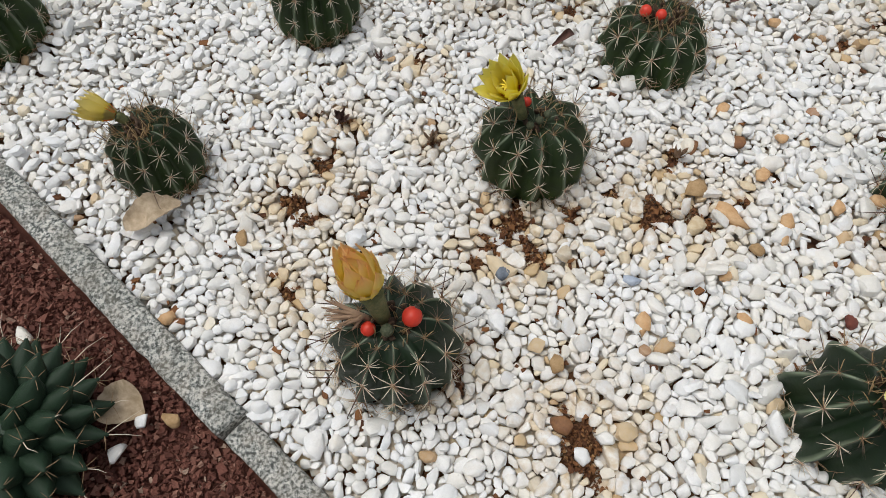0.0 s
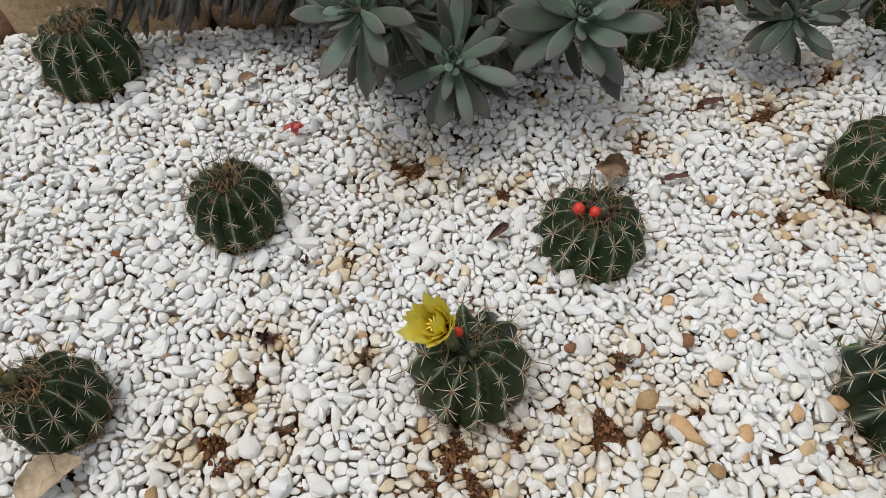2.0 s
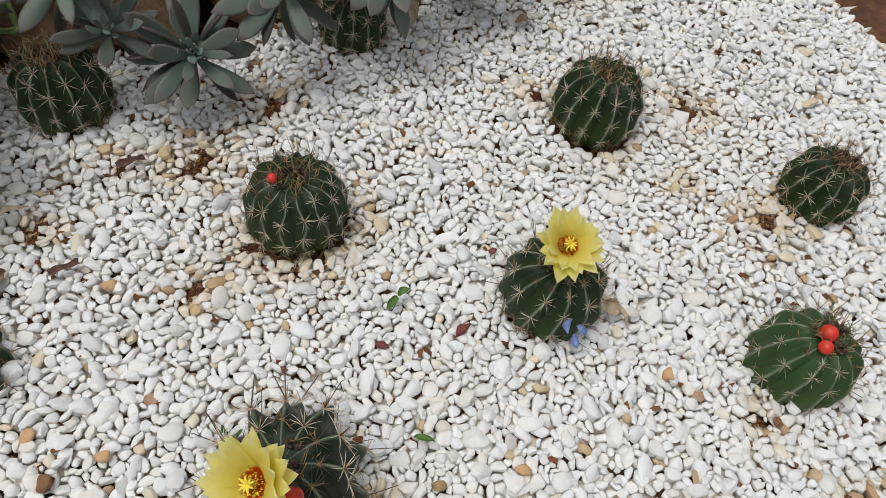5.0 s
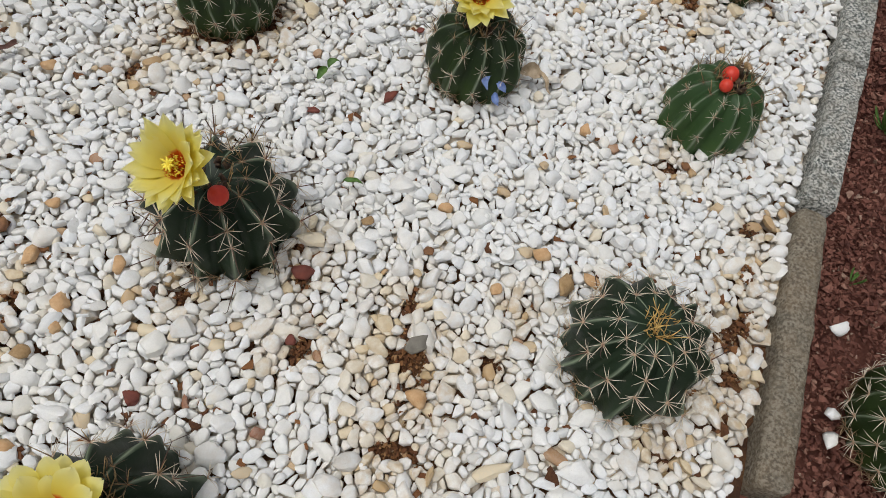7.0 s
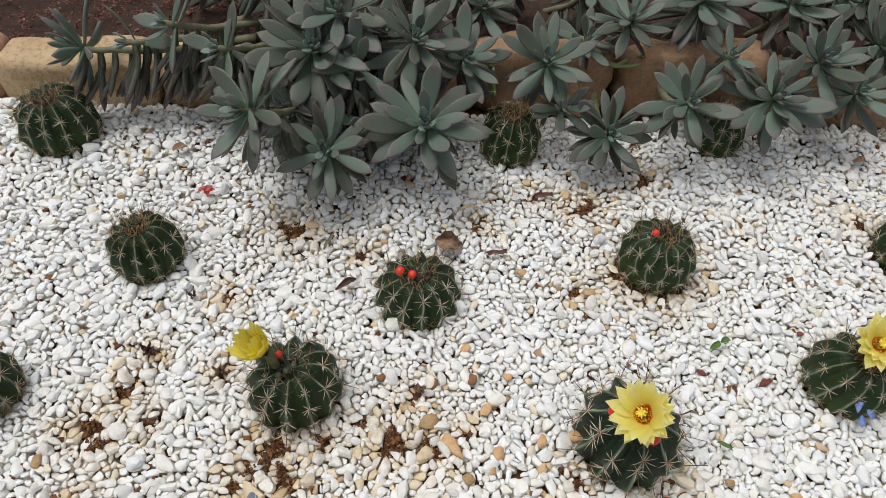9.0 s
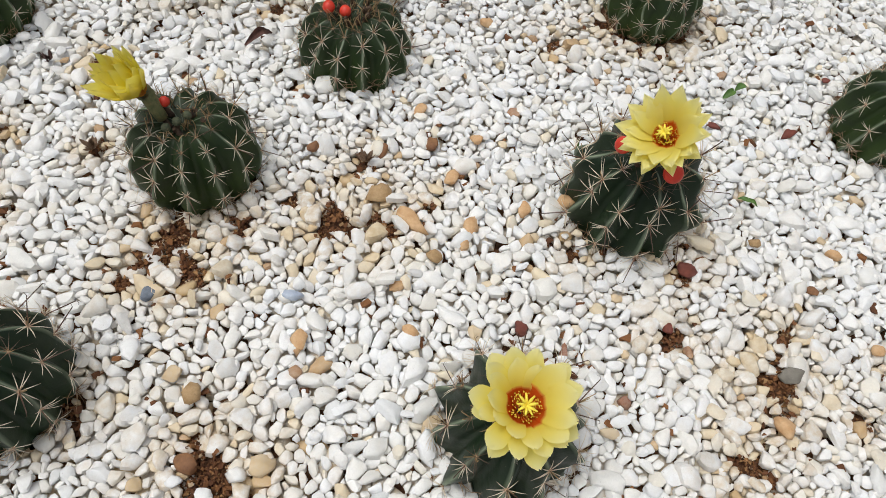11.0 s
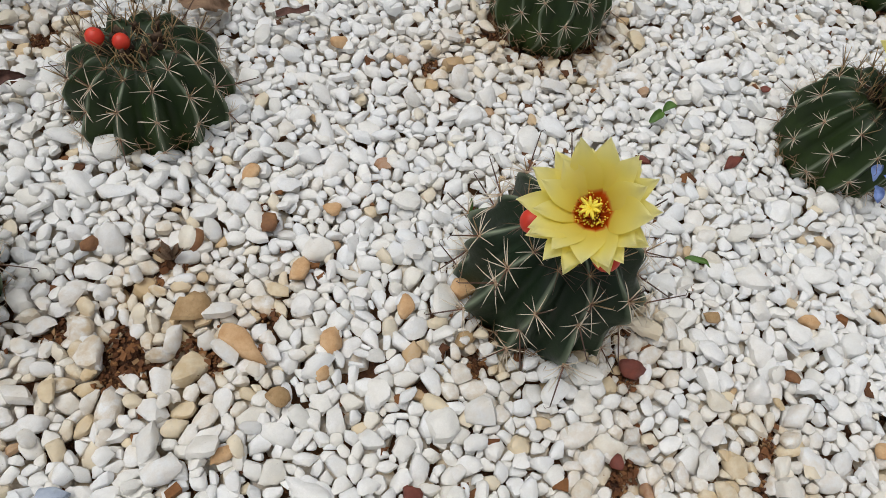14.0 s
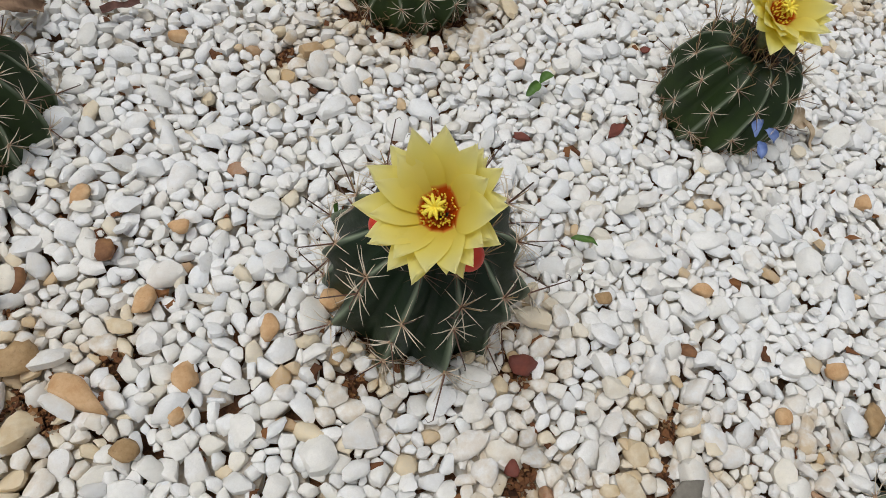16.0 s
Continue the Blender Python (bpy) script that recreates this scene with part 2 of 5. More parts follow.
M_FRUIT = plain_material("red_fruit_skin", (0.62, 0.035, 0.02), (0.74, 0.055, 0.022), 160.0, 0.45, 0.15)
M_PETAL = petal_material("yellow_petal", (0.88, 0.16, 0.01), (0.97, 0.92, 0.37), (0.97, 0.95, 0.64))
M_PETAL_CLOSED = petal_material("greenish_yellow_petal", (0.6, 0.25, 0.03), (0.97, 0.92, 0.27), (0.96, 0.91, 0.42))
M_PETAL_FADED = petal_material("faded_yellow_petal", (0.6, 0.5, 0.2), (0.95, 0.88, 0.40), (0.82, 0.74, 0.38))
M_PETAL_BUD = petal_material("orange_yellow_petal", (0.8, 0.75, 0.4), (1.0, 0.91, 0.42), (0.98, 0.70, 0.42))
M_STAMEN = plain_material("yellow_stamen", (0.95, 0.72, 0.05), (0.96, 0.84, 0.12), 500.0, 0.6)
M_FILAMENT = plain_material("red_filament", (0.82, 0.10, 0.01), (0.92, 0.34, 0.03), 500.0, 0.6)
M_SEPAL = plain_material("scaly_green_tube", (0.10, 0.13, 0.05), (0.24, 0.22, 0.09), 300.0, 0.7, 0.6)
M_PETAL_WIDE = petal_material("pale_yellow_petal", (0.80, 0.12, 0.01), (0.97, 0.91, 0.34), (0.97, 0.95, 0.64), 0.34)
M_YOUNGBUD = plain_material("young_bud_scale", (0.035, 0.05, 0.025), (0.12, 0.13, 0.07), 500.0, 0.7, 0.6)
M_LEAF = succulent_material("grey_green_leaf", (0.18, 0.32, 0.20), (0.132, 0.198, 0.145), (0.118, 0.155, 0.122), (0.150, 0.118, 0.112))
M_YOUNGLEAF = succulent_material("pale_teal_young_leaf", (0.20, 0.36, 0.25), (0.20, 0.31, 0.25), (0.19, 0.27, 0.23), (0.18, 0.20, 0.18), 0.0)
# olive old leaves, darkened further to paint in the gloom among the rosettes
M_OLDLEAF_SHADED = succulent_material("olive_old_leaf_shaded", (0.034, 0.046, 0.017), (0.036, 0.046, 0.021), (0.034, 0.036, 0.021), (0.066, 0.040, 0.034), 0.3)
M_GREENFINGER = plain_material("pale_green_finger_leaf", (0.14, 0.20, 0.07), (0.26, 0.33, 0.13), 60.0, 0.5, 0.2)
M_CROWNSPINE = spine_material("tangled_brown_spine", (0.07, 0.035, 0.018), (0.40, 0.27, 0.13), (0.22, 0.13, 0.06))
M_DARKSPINE = spine_material("dark_crown_spine", (0.30, 0.18, 0.09), (0.10, 0.065, 0.04), (0.05, 0.03, 0.02))
M_STEM = plain_material("fleshy_stem", (0.12, 0.13, 0.075), (0.24, 0.22, 0.13), 130.0, 0.7, 0.5)
M_DEADLEAF = plain_material("dry_leaf", (0.36, 0.27, 0.17), (0.62, 0.50, 0.36), 140.0, 0.75, 0.5)
M_BROWNLEAF = plain_material("brown_leaf", (0.19, 0.115, 0.07), (0.38, 0.25, 0.16), 90.0, 0.8, 0.7)
M_BARK = plain_material("dark_bark", (0.06, 0.028, 0.022), (0.18, 0.09, 0.07), 150.0, 0.9, 0.8)
M_GOLDSPINE = spine_material("golden_spine", (0.45, 0.22, 0.06), (0.72, 0.48, 0.16), (0.6, 0.36, 0.12))
M_GREENLEAF = plain_material("fresh_leaf", (0.06, 0.14, 0.025), (0.11, 0.21, 0.04), 120.0, 0.5, 0.3)
M_BLUE = plain_material("blue_petal", (0.14, 0.22, 0.5), (0.28, 0.38, 0.68), 200.0, 0.6, 0.4)
M_CORAL = plain_material("coral_petal", (0.55, 0.08, 0.07), (0.7, 0.22, 0.18), 200.0, 0.6, 0.4)

# ---- building helpers ----
def link_mesh(name, verts, faces, material, smooth=True, attrs=()):
    """A mesh datablock from arrays; attrs: (name, per-vertex floats)."""
    me = bpy.data.meshes.new(name)
    me.from_pydata([tuple(v) for v in verts], [], [tuple(int(i) for i in f) for f in faces])
    for an, values in attrs:
        a = me.attributes.new(an, "FLOAT", "POINT")
        a.data.foreach_set("value", np.asarray(values, dtype=np.float32))
    me.polygons.foreach_set("use_smooth", [smooth] * len(me.polygons))
    me.materials.append(material)
    me.update()
    return me


def part(name, mesh, material=None, parent=None, label="", m=None):
    """Links a mesh, or a bmesh, as ONE object under a thing or a part."""
    if isinstance(mesh, bmesh.types.BMesh):
        me = bpy.data.meshes.new(name)
        mesh.to_mesh(me)
        mesh.free()
        me.polygons.foreach_set("use_smooth", [True] * len(me.polygons))
        me.materials.append(material)
        mesh = me
    ob = new(name, mesh)
    ob.parent = parent
    if m is not None:
        ob.matrix_basis = m
    if label:
        ob["label"] = label
    return ob


def thing(name, m, label, category, group="", kind=""):
    ob = new(name)
    ob.empty_display_size = 0.02
    ob.matrix_basis = m
    return tagged(ob, label, category, group, kind)


def facing(place, normal, spin=0.0):
    """A pose at place whose z axis is the normal."""
    q = Vector(normal).normalized().to_track_quat("Z", "Y")
    return Matrix.Translation(place) @ q.to_matrix().to_4x4() @ pose(0, 0, 0, 0, 0, spin)


def joined(pieces):
    """Joins (verts, faces, value) triples into arrays."""
    vs, fs, al, n = [], [], [], 0
    for v, f, a in pieces:
        vs.append(np.asarray(v))
        fs.extend([tuple(i + n for i in q) for q in f])
        al.append(np.asarray(a))
        n += len(v)
    return np.concatenate(vs), fs, np.concatenate(al)


def tube(points, radii, sides=5, cap=True):
    """Verts, faces and 0..1 along for a tapered tube through points."""
    pts = [Vector(p) for p in points]
    vs, fs, al = [], [], []
    ref = Vector((0.31, 0.22, 0.92))
    for i, p in enumerate(pts):
        d = (pts[min(i + 1, len(pts) - 1)] - pts[max(i - 1, 0)]).normalized()
        a = d.cross(ref)
        if a.length < 0.05:
            a = d.cross(Vector((1, 0, 0)))
        a.normalize()
        b = d.cross(a)
        for k in range(sides):
            w = 2 * math.pi * k / sides
            vs.append(p + radii[i] * (math.cos(w) * a + math.sin(w) * b))
            al.append(i / (len(pts) - 1))
    for i in range(len(pts) - 1):
        for k in range(sides):
            fs.append((i * sides + k, i * sides + (k + 1) % sides, (i + 1) * sides + (k + 1) % sides, (i + 1) * sides + k))
    if cap:
        fs.append(tuple(range(sides - 1, -1, -1)))
        fs.append(tuple((len(pts) - 1) * sides + k for k in range(sides)))
    return [tuple(v) for v in vs], fs, al


def cube_sphere(n):
    """Unit directions and quads of a sphere with n x n quads on each of six sides."""
    key, dirs, quads = {}, [], []

    def vert(p):
        k = tuple(round(c * 1000) for c in p)
        if k not in key:
            key[k] = len(dirs)
            d = np.tan(np.array(p) * math.pi / 4)
            dirs.append(d / np.linalg.norm(d))
        return key[k]

    for axis in range(3):
        for sign in (-1, 1):
            for i in range(n):
                for j in range(n):
                    q = []
                    for di, dj in ((0, 0), (1, 0), (1, 1), (0, 1)):
                        p = [0, 0, 0]
                        p[axis] = sign
                        p[(axis + 1) % 3] = -1 + 2 * (i + di) / n
                        p[(axis + 2) % 3] = -1 + 2 * (j + dj) / n
                        q.append(vert(p))
                    quads.append(tuple(q if sign > 0 else q[::-1]))
    return np.array(dirs), np.array(quads)


def stone_shape(dirs, rng, planes=4, power=12.0):
    """A rounded, faceted convex stone of half axes about 1."""
    sides = int(rng.integers(4, 7))
    w = (np.arange(sides) + rng.uniform(-0.36, 0.36, sides)) * 2 * math.pi / sides + rng.uniform(0, 6.28)
    n = np.concatenate([np.stack([np.cos(w), np.sin(w), rng.uniform(-0.45, 0.55, sides)], 1), rng.normal(size=(planes, 3)) * (0.7, 0.7, 1.0),
                        [[*rng.uniform(-0.3, 0.3, 2), 1.0], [*rng.uniform(-0.2, 0.2, 2), -1.0]]])
    n /= np.linalg.norm(n, axis=1)[:, None]
    off = np.concatenate([rng.uniform(0.66, 1.0, sides), rng.uniform(0.86, 1.1, planes), [rng.uniform(0.75, 1.0), 0.9]])
    d = np.maximum(dirs @ n.T / off, 0)
    r = (d ** power).sum(1) ** (-1 / power)
    return dirs * r[:, None]


def heap(rng, count, area, allowed, cell, floor_of, size, shapes, quads, flat, tries=5, level=None):
    """Drops stones one by one onto a height field, each on the lowest of a few random spots. Returns their poses and shapes."""
    x0, y0, x1, y1 = area
    nx, ny = int((x1 - x0) / cell) + 1, int((y1 - y0) / cell) + 1
    gx, gy = x0 + np.arange(nx) * cell, y0 + np.arange(ny) * cell
    GX, GY = np.meshgrid(gx, gy, indexing="ij")
    h = floor_of(GX, GY)
    ok = allowed(GX, GY)
    out = []
    spots = np.argwhere(ok > 0.02)
    weight = ok[spots[:, 0], spots[:, 1]]
    weight = weight / weight.sum()
    draws = rng.choice(len(spots), size=count * tries, p=weight)
    for k in range(count):
        c = spots[draws[k * tries:(k + 1) * tries]]
        i, j = c[np.argmin(h[c[:, 0], c[:, 1]])]
        length = size(rng)
        a, b = 0.5 * length, 0.5 * length * rng.uniform(*flat[0])
        t = b * rng.uniform(*flat[1])
        w = int(a / cell) + 1
        i0, i1, j0, j1 = max(i - w, 0), min(i + w + 1, nx), max(j - w, 0), min(j + w + 1, ny)
        px_, py_ = GX[i0:i1, j0:j1] - GX[i, j], GY[i0:i1, j0:j1] - GY[i, j]
        turn = rng.uniform(0, math.pi)
        u, v = px_ * math.cos(turn) + py_ * math.sin(turn), -px_ * math.sin(turn) + py_ * math.cos(turn)
        rho = (u / a) ** 2 + (v / b) ** 2
        inside = rho < 1
        patch = h[i0:i1, j0:j1]
        hp, pu, pv = patch[inside], px_[inside], py_[inside]
        if len(hp) < 3:
            continue
        sx = float((pu * (hp - hp.mean())).sum() / ((pu ** 2).sum() + 1e-9)) * 0.8 + rng.normal() * 0.08
        sy = float((pv * (hp - hp.mean())).sum() / ((pv ** 2).sum() + 1e-9)) * 0.8 + rng.normal() * 0.08
        s = math.hypot(sx, sy)
        if s > 0.8:
            sx, sy = sx * 0.8 / s, sy * 0.8 / s
        tilt = sx * pu + sy * pv
        bulge = t * np.sqrt(1 - rho[inside])
        z = np.quantile(hp - tilt + bulge, 0.8)
        if level is not None and z > level(GX[i, j], GY[i, j]) and rng.random() < 0.85:
            continue
        patch[inside] = np.maximum(hp, z + tilt + bulge)
        normal = np.array([-sx, -sy, 1.0])
        normal /= np.linalg.norm(normal)
        along = np.array([math.cos(turn), math.sin(turn), 0.0])
        along -= normal * (along @ normal)
        along /= np.linalg.norm(along)
        R = np.stack([along, np.cross(normal, along), normal], 1)
        out.append((GX[i, j] + rng.uniform(-0.5, 0.5) * cell, GY[i, j] + rng.uniform(-0.5, 0.5) * cell, z, R, (a, b, t), int(rng.integers(len(shapes)))))
    return out


def heap_mesh(name, stones, shapes, quads, material, tones, stain_shades, smooth=True):
    """One mesh from many stones, with the tone and the stain of each."""
    nv, nf = len(shapes[0]), len(quads)
    co = np.empty((len(stones) * nv, 3), np.float32)
    for k, (x, y, z, R, ax, s) in enumerate(stones):
        co[k * nv:(k + 1) * nv] = (shapes[s] * ax) @ R.T + (x, y, z)
    fc = (quads[None] + (np.arange(len(stones)) * nv)[:, None, None]).reshape(-1, quads.shape[1]).astype(np.int32)
    me = bpy.data.meshes.new(name)
    me.vertices.add(len(co))
    me.vertices.foreach_set("co", co.ravel())
    me.loops.add(fc.size)
    me.loops.foreach_set("vertex_index", fc.ravel())
    me.polygons.add(len(fc))
    me.polygons.foreach_set("loop_start", np.arange(len(fc), dtype=np.int32) * quads.shape[1])
    me.update(calc_edges=True)
    me.polygons.foreach_set("use_smooth", [smooth] * len(fc))
    for an, values in (("tone", tones), ("stain_shade", stain_shades)):
        a = me.attributes.new(an, "FLOAT", "POINT")
        a.data.foreach_set("value", np.repeat(np.asarray(values, np.float32), nv))
    me.materials.append(material)
    me.validate()
    return me

# ---- the plan ----
# the bed is a wedge between two kerbs, closed by a row of sandstone blocks at y = 1.065
def left_of(x, y):
    """Metres inside the bed from the inner edge of the western kerb."""
    return (x + 0.470) * 0.645 + (y - 0.4826) * 0.764


def right_of(x, y):
    """Metres inside the bed from the inner edge of the eastern kerb."""
    return (x - 1.0885) * -0.637 + (y - 0.227) * 0.771


# cacti: x, y, radius, height
CACTI = {
    "bud": (-0.0205, 0.279, 0.0585, 0.092), "faded": (-0.2835, 0.4840, 0.0455, 0.086), "cup": (0.1117, 0.4970, 0.0590, 0.087),
    "berries": (0.2635, 0.6535, 0.0610, 0.067), "bare": (-0.140, 0.7090, 0.0510, 0.084), "back": (-0.366, 0.9733, 0.0625, 0.095),
    "ring": (0.6225, 0.7225, 0.0555, 0.085), "open": (0.5325, 0.4410, 0.0635, 0.097), "blue": (0.8440, 0.5300, 0.0545, 0.086),
    "fresh": (1.0605, 0.3640, 0.0515, 0.080), "golden": (0.818, 0.1669, 0.062, 0.096), "small": (1.2474, 0.5418, 0.048, 0.080),
    "green": (1.0368, 0.7564, 0.057, 0.094), "far": (1.2724, 1.0539, 0.054, 0.092), "under": (0.413, 0.9711, 0.051, 0.092),
    "hidden": (0.7856, 1.007, 0.046, 0.078), "wide": (0.3815, 0.2215, 0.0595, 0.090), "edge": (-0.5334, 0.6845, 0.060, 0.095),
}
# bare soil: x, y, radius
BARE = [
    (-0.098, 0.550, 0.014), (0.005, 0.522, 0.012), (0.244, 0.434, 0.026), (0.287, 0.428, 0.020), (0.271, 0.498, 0.017), (-0.146, 0.445, 0.020),
    (-0.119, 0.421, 0.016), (-0.130, 0.341, 0.018), (0.091, 0.423, 0.026), (0.110, 0.383, 0.022), (-0.109, 0.496, 0.016), (0.147, 0.208, 0.030),
    (0.149, 0.178, 0.024), (0.058, 0.380, 0.014), (0.060, 0.774, 0.026), (0.504, 0.667, 0.016), (0.535, 0.840, 0.022), (0.640, 0.905, 0.018),
    (0.153, 0.436, 0.016), (0.582, 0.364, 0.012), (0.636, 0.250, 0.026), (0.547, 0.302, 0.018), (0.591, 0.179, 0.022), (0.992, 0.332, 0.012),
    (1.170, 0.533, 0.022), (0.985, 0.821, 0.016), (1.153, 1.040, 0.026), (1.184, 0.731, 0.024), (-0.013, 0.640, 0.014), (1.094, 0.622, 0.012),
    (0.062, 0.398, 0.016), (-0.075, 0.455, 0.014), (0.205, 0.455, 0.014), (0.330, 0.452, 0.012), (0.700, 0.215, 0.012), (0.755, 0.255, 0.012), (0.925, 0.135, 0.016), (0.46, 0.865, 0.014), (0.355, 0.80, 0.012), (0.175, 0.735, 0.014), (0.577, 0.692, 0.018), (0.600, 0.672, 0.016), (0.648, 0.672, 0.016), (0.03, 0.262, 0.018), (0.620, 0.674, 0.020), (0.660, 0.700, 0.022), (0.572, 0.705, 0.018), (1.035, 0.712, 0.020), (0.985, 0.055, 0.014),
    (0.945, 0.150, 0.018), (0.985, 0.188, 0.014), (0.905, 0.105, 0.018), (1.025, 0.220, 0.012), (0.872, 0.078, 0.015), (0.800, 0.082, 0.016), (0.862, 0.112, 0.014), (0.475, 0.385, 0.014), (0.660, 0.300, 0.016), (0.610, 0.215, 0.016), (0.590, 0.390, 0.014),
]


def bare(x, y):
    """0 among the stones, 1 in the middle of a bare patch."""
    k = np.zeros_like(x)
    x, y = x + 0.006 * np.sin(150 * y + 40 * x) + 0.004 * np.sin(310 * x), y + 0.006 * np.sin(170 * x + 30 * y) + 0.004 * np.sin(290 * y)
    for bx, by, r in BARE:
        k = np.maximum(k, np.exp(-(((x - bx) ** 2 + (y - by) ** 2) / (r * 0.74) ** 2) ** 1.5))
    return k


def rusty(x, y):
    """How far rusting from the soil has got at a place."""
    k = np.zeros_like(x)
    for bx, by, r in BARE:
        k = np.maximum(k, np.exp(-((x - bx) ** 2 + (y - by) ** 2) / (r * 2.2) ** 2))
    return k


# ---- ground, soil, kerbs, blocks ----
def sheet(name, x0, y0, x1, y1, step, height, material, label, category):
    xs, ys = np.arange(x0, x1 + step / 2, step), np.arange(y0, y1 + step / 2, step)
    X, Y = np.meshgrid(xs, ys, indexing="ij")
    Z = height(X, Y)
    v = np.stack([X, Y, Z], -1).reshape(-1, 3)
    ny = len(ys)
    f = [(i * ny + j, (i + 1) * ny + j, (i + 1) * ny + j + 1, i * ny + j + 1) for i in range(len(xs) - 1) for j in range(ny - 1)]
    me = link_mesh(name, v, f, material, attrs=(("tone", np.full(len(v), 0.4)),))
    return tagged(new(name, me), label, category, kind="structure")


def rolling(x, y):
    return 0.003 * np.sin(31 * x + 4 * np.sin(17 * y)) * np.sin(27 * y + 3 * np.sin(13 * x))


def bed_floor(x, y):
    return -0.018 + rolling(x, y) + 0.011 * bare(x, y)


def rounded_bar(name, p0, p1, width, top, bottom, material, seed, wobble=0.0007, round_=0.0028):
    """A kerbstone from p0 to p1 (its inner edge), width to the outer side, with worn, uneven edges."""
    rng = np.random.default_rng(seed)
    a, b = Vector((*p0, 0)), Vector((*p1, 0))
    d = (b - a).normalized()
    out = Vector((d.y, -d.x, 0)) * (1 if width > 0 else -1)
    w = abs(width)
    n = max(int((b - a).length / 0.008), 4)
    prof = [(0, bottom), (0, top - round_), (round_ * 0.35, top - round_ * 0.3), (round_, top), (w * 0.35, top + 0.0006), (w * 0.65, top + 0.0004),
            (w - round_, top), (w - round_ * 0.35, top - round_ * 0.3), (w, top - round_), (w, bottom)]
    vs = []
    for i in range(n + 1):
        p = a + (b - a) * (i / n)
        end = min(i, n - i)
        for o, z in prof:
            q = p + out * o + Vector((0, 0, z))
            g = noise.noise_vector(q * 55 + Vector((seed, 0, 0))) * wobble * 1.5 + noise.noise_vector(q * 210) * wobble * 0.7
            chip = max(0, noise.noise(q * 32 + Vector((0, seed, 0))) - 0.35) * 0.008
            if z > bottom:
                q += g + Vector((0, 0, -chip if o in (0, w) else -chip * 0.4)) - out * (chip if o > w / 2 else -chip) * 0.6
            if end == 0 and z > bottom:
                q += Vector((0, 0, -0.5 * round_)) + d * (0.5 * round_ if i == 0 else -0.5 * round_)
            if end < 2 and round_ > 0.004:
                q -= out * (o - w / 2) * (0.30 if end == 0 else 0.08)
            vs.append(tuple(q))
    k = len(prof)
    fs = []
    for i in range(n):
        for j in range(k - 1):
            q = (i * k + j, i * k + j + 1, (i + 1) * k + j + 1, (i + 1) * k + j)
            fs.append(q if width > 0 else q[::-1])
    fs.append(tuple(range(k)))
    fs.append(tuple(n * k + j for j in range(k))[::-1])
    me = link_mesh(name, vs, fs, material)
    bm = bmesh.new()
    bm.from_mesh(me)
    bmesh.ops.recalc_face_normals(bm, faces=bm.faces)
    bm.to_mesh(me)
    bm.free()
    return me


def rough_block(name, half, material, seed, square=7.0, rough=0.006):
    """A hewn stone block with blunt corners and uneven faces, its base at z = 0."""
    dirs, quads = cube_sphere(12)
    off = Vector((seed * 3.1, seed * 1.7, 0))
    vs = []
    for d in dirs:
        r = (abs(d[0]) ** square + abs(d[1]) ** square + abs(d[2]) ** square) ** (-1 / square)
        p = Vector((d[0] * r * half[0], d[1] * r * half[1], d[2] * r * half[2]))
        p += noise.noise_vector(p * 9 + off) * rough * 1.6 + noise.noise_vector(p * 35 + off) * rough * 0.5
        p.z += half[2]
        vs.append(tuple(p))
    return link_mesh(name, vs, quads, material)


ground = sheet("ground", -30, -30, 30, 30, 2.0, lambda x, y: np.full_like(x, -0.032), M_REDGRAVEL, "dark red crushed stone ground", "ground")
soil = sheet("planting_soil", -1.2, -0.34, 2.1, 1.12, 0.015, lambda x, y: np.where((left_of(x, y) > -0.016) & (right_of(x, y) > -0.016), bed_floor(x, y), -0.05), M_SOIL, "reddish brown soil under the pebbles", "soil")
back_soil = sheet("back_soil", -1.2, 1.12, 2.1, 2.4, 0.03, lambda x, y: 0.03 + 0.01 * np.sin(9 * x + 7 * y), M_SHADED_SOIL, "reddish soil behind the stone edging, darkened as shade", "soil")

LEFT = (0.764, -0.645)
RIGHT = (0.771, 0.637)


def kerb_stone(p0, p1, width, top, material, seed, label, worn=0.0028):
    ob = new("kerbstone", rounded_bar("kerbstone", p0, p1, width, top, -0.05, material, seed, 0.0009, worn))
    return tagged(ob, label, "kerbstone", "kerbstones round the bed", "structure")


def on_left(a, off=0.0):
    """A point a metres along the western kerb, off metres into the bed."""
    return (-0.1555 + LEFT[0] * a + 0.645 * off, 0.2165 + LEFT[1] * a + 0.764 * off)


def on_right(a, off=0.0):
    """A point a metres along the eastern kerb, off metres into the bed."""
    return (1.0960 + RIGHT[0] * a - 0.637 * off, 0.2330 + RIGHT[1] * a + 0.771 * off)


kerb_stone(on_left(-1.30, 0.016), on_left(-0.502, 0.012), 0.034, 0.010, M_GRANITE, 1, "speckled grey granite kerbstone between pebbles and red gravel")
kerb_stone(on_left(-0.500, 0.012), on_left(-0.002, 0.004), 0.032, 0.010, M_GRANITE, 2, "speckled grey granite kerbstone between pebbles and red gravel")
kerb_stone(on_left(0.002, 0.002), on_left(0.745, 0.000), 0.028, 0.009, M_GRANITE, 3, "speckled grey granite kerbstone between pebbles and red gravel")
kerb_stone(on_right(-0.780, -0.016), on_right(-0.338, -0.010), 0.034, 0.005, M_CONCRETE, 7, "weathered buff kerbstone beside red gravel", 0.006)
kerb_stone(on_right(-0.319, -0.0105), on_right(-0.006, 0.0025), 0.0330, 0.008, M_CONCRETE, 4, "weathered buff kerbstone with worn round ends beside red gravel", 0.006)
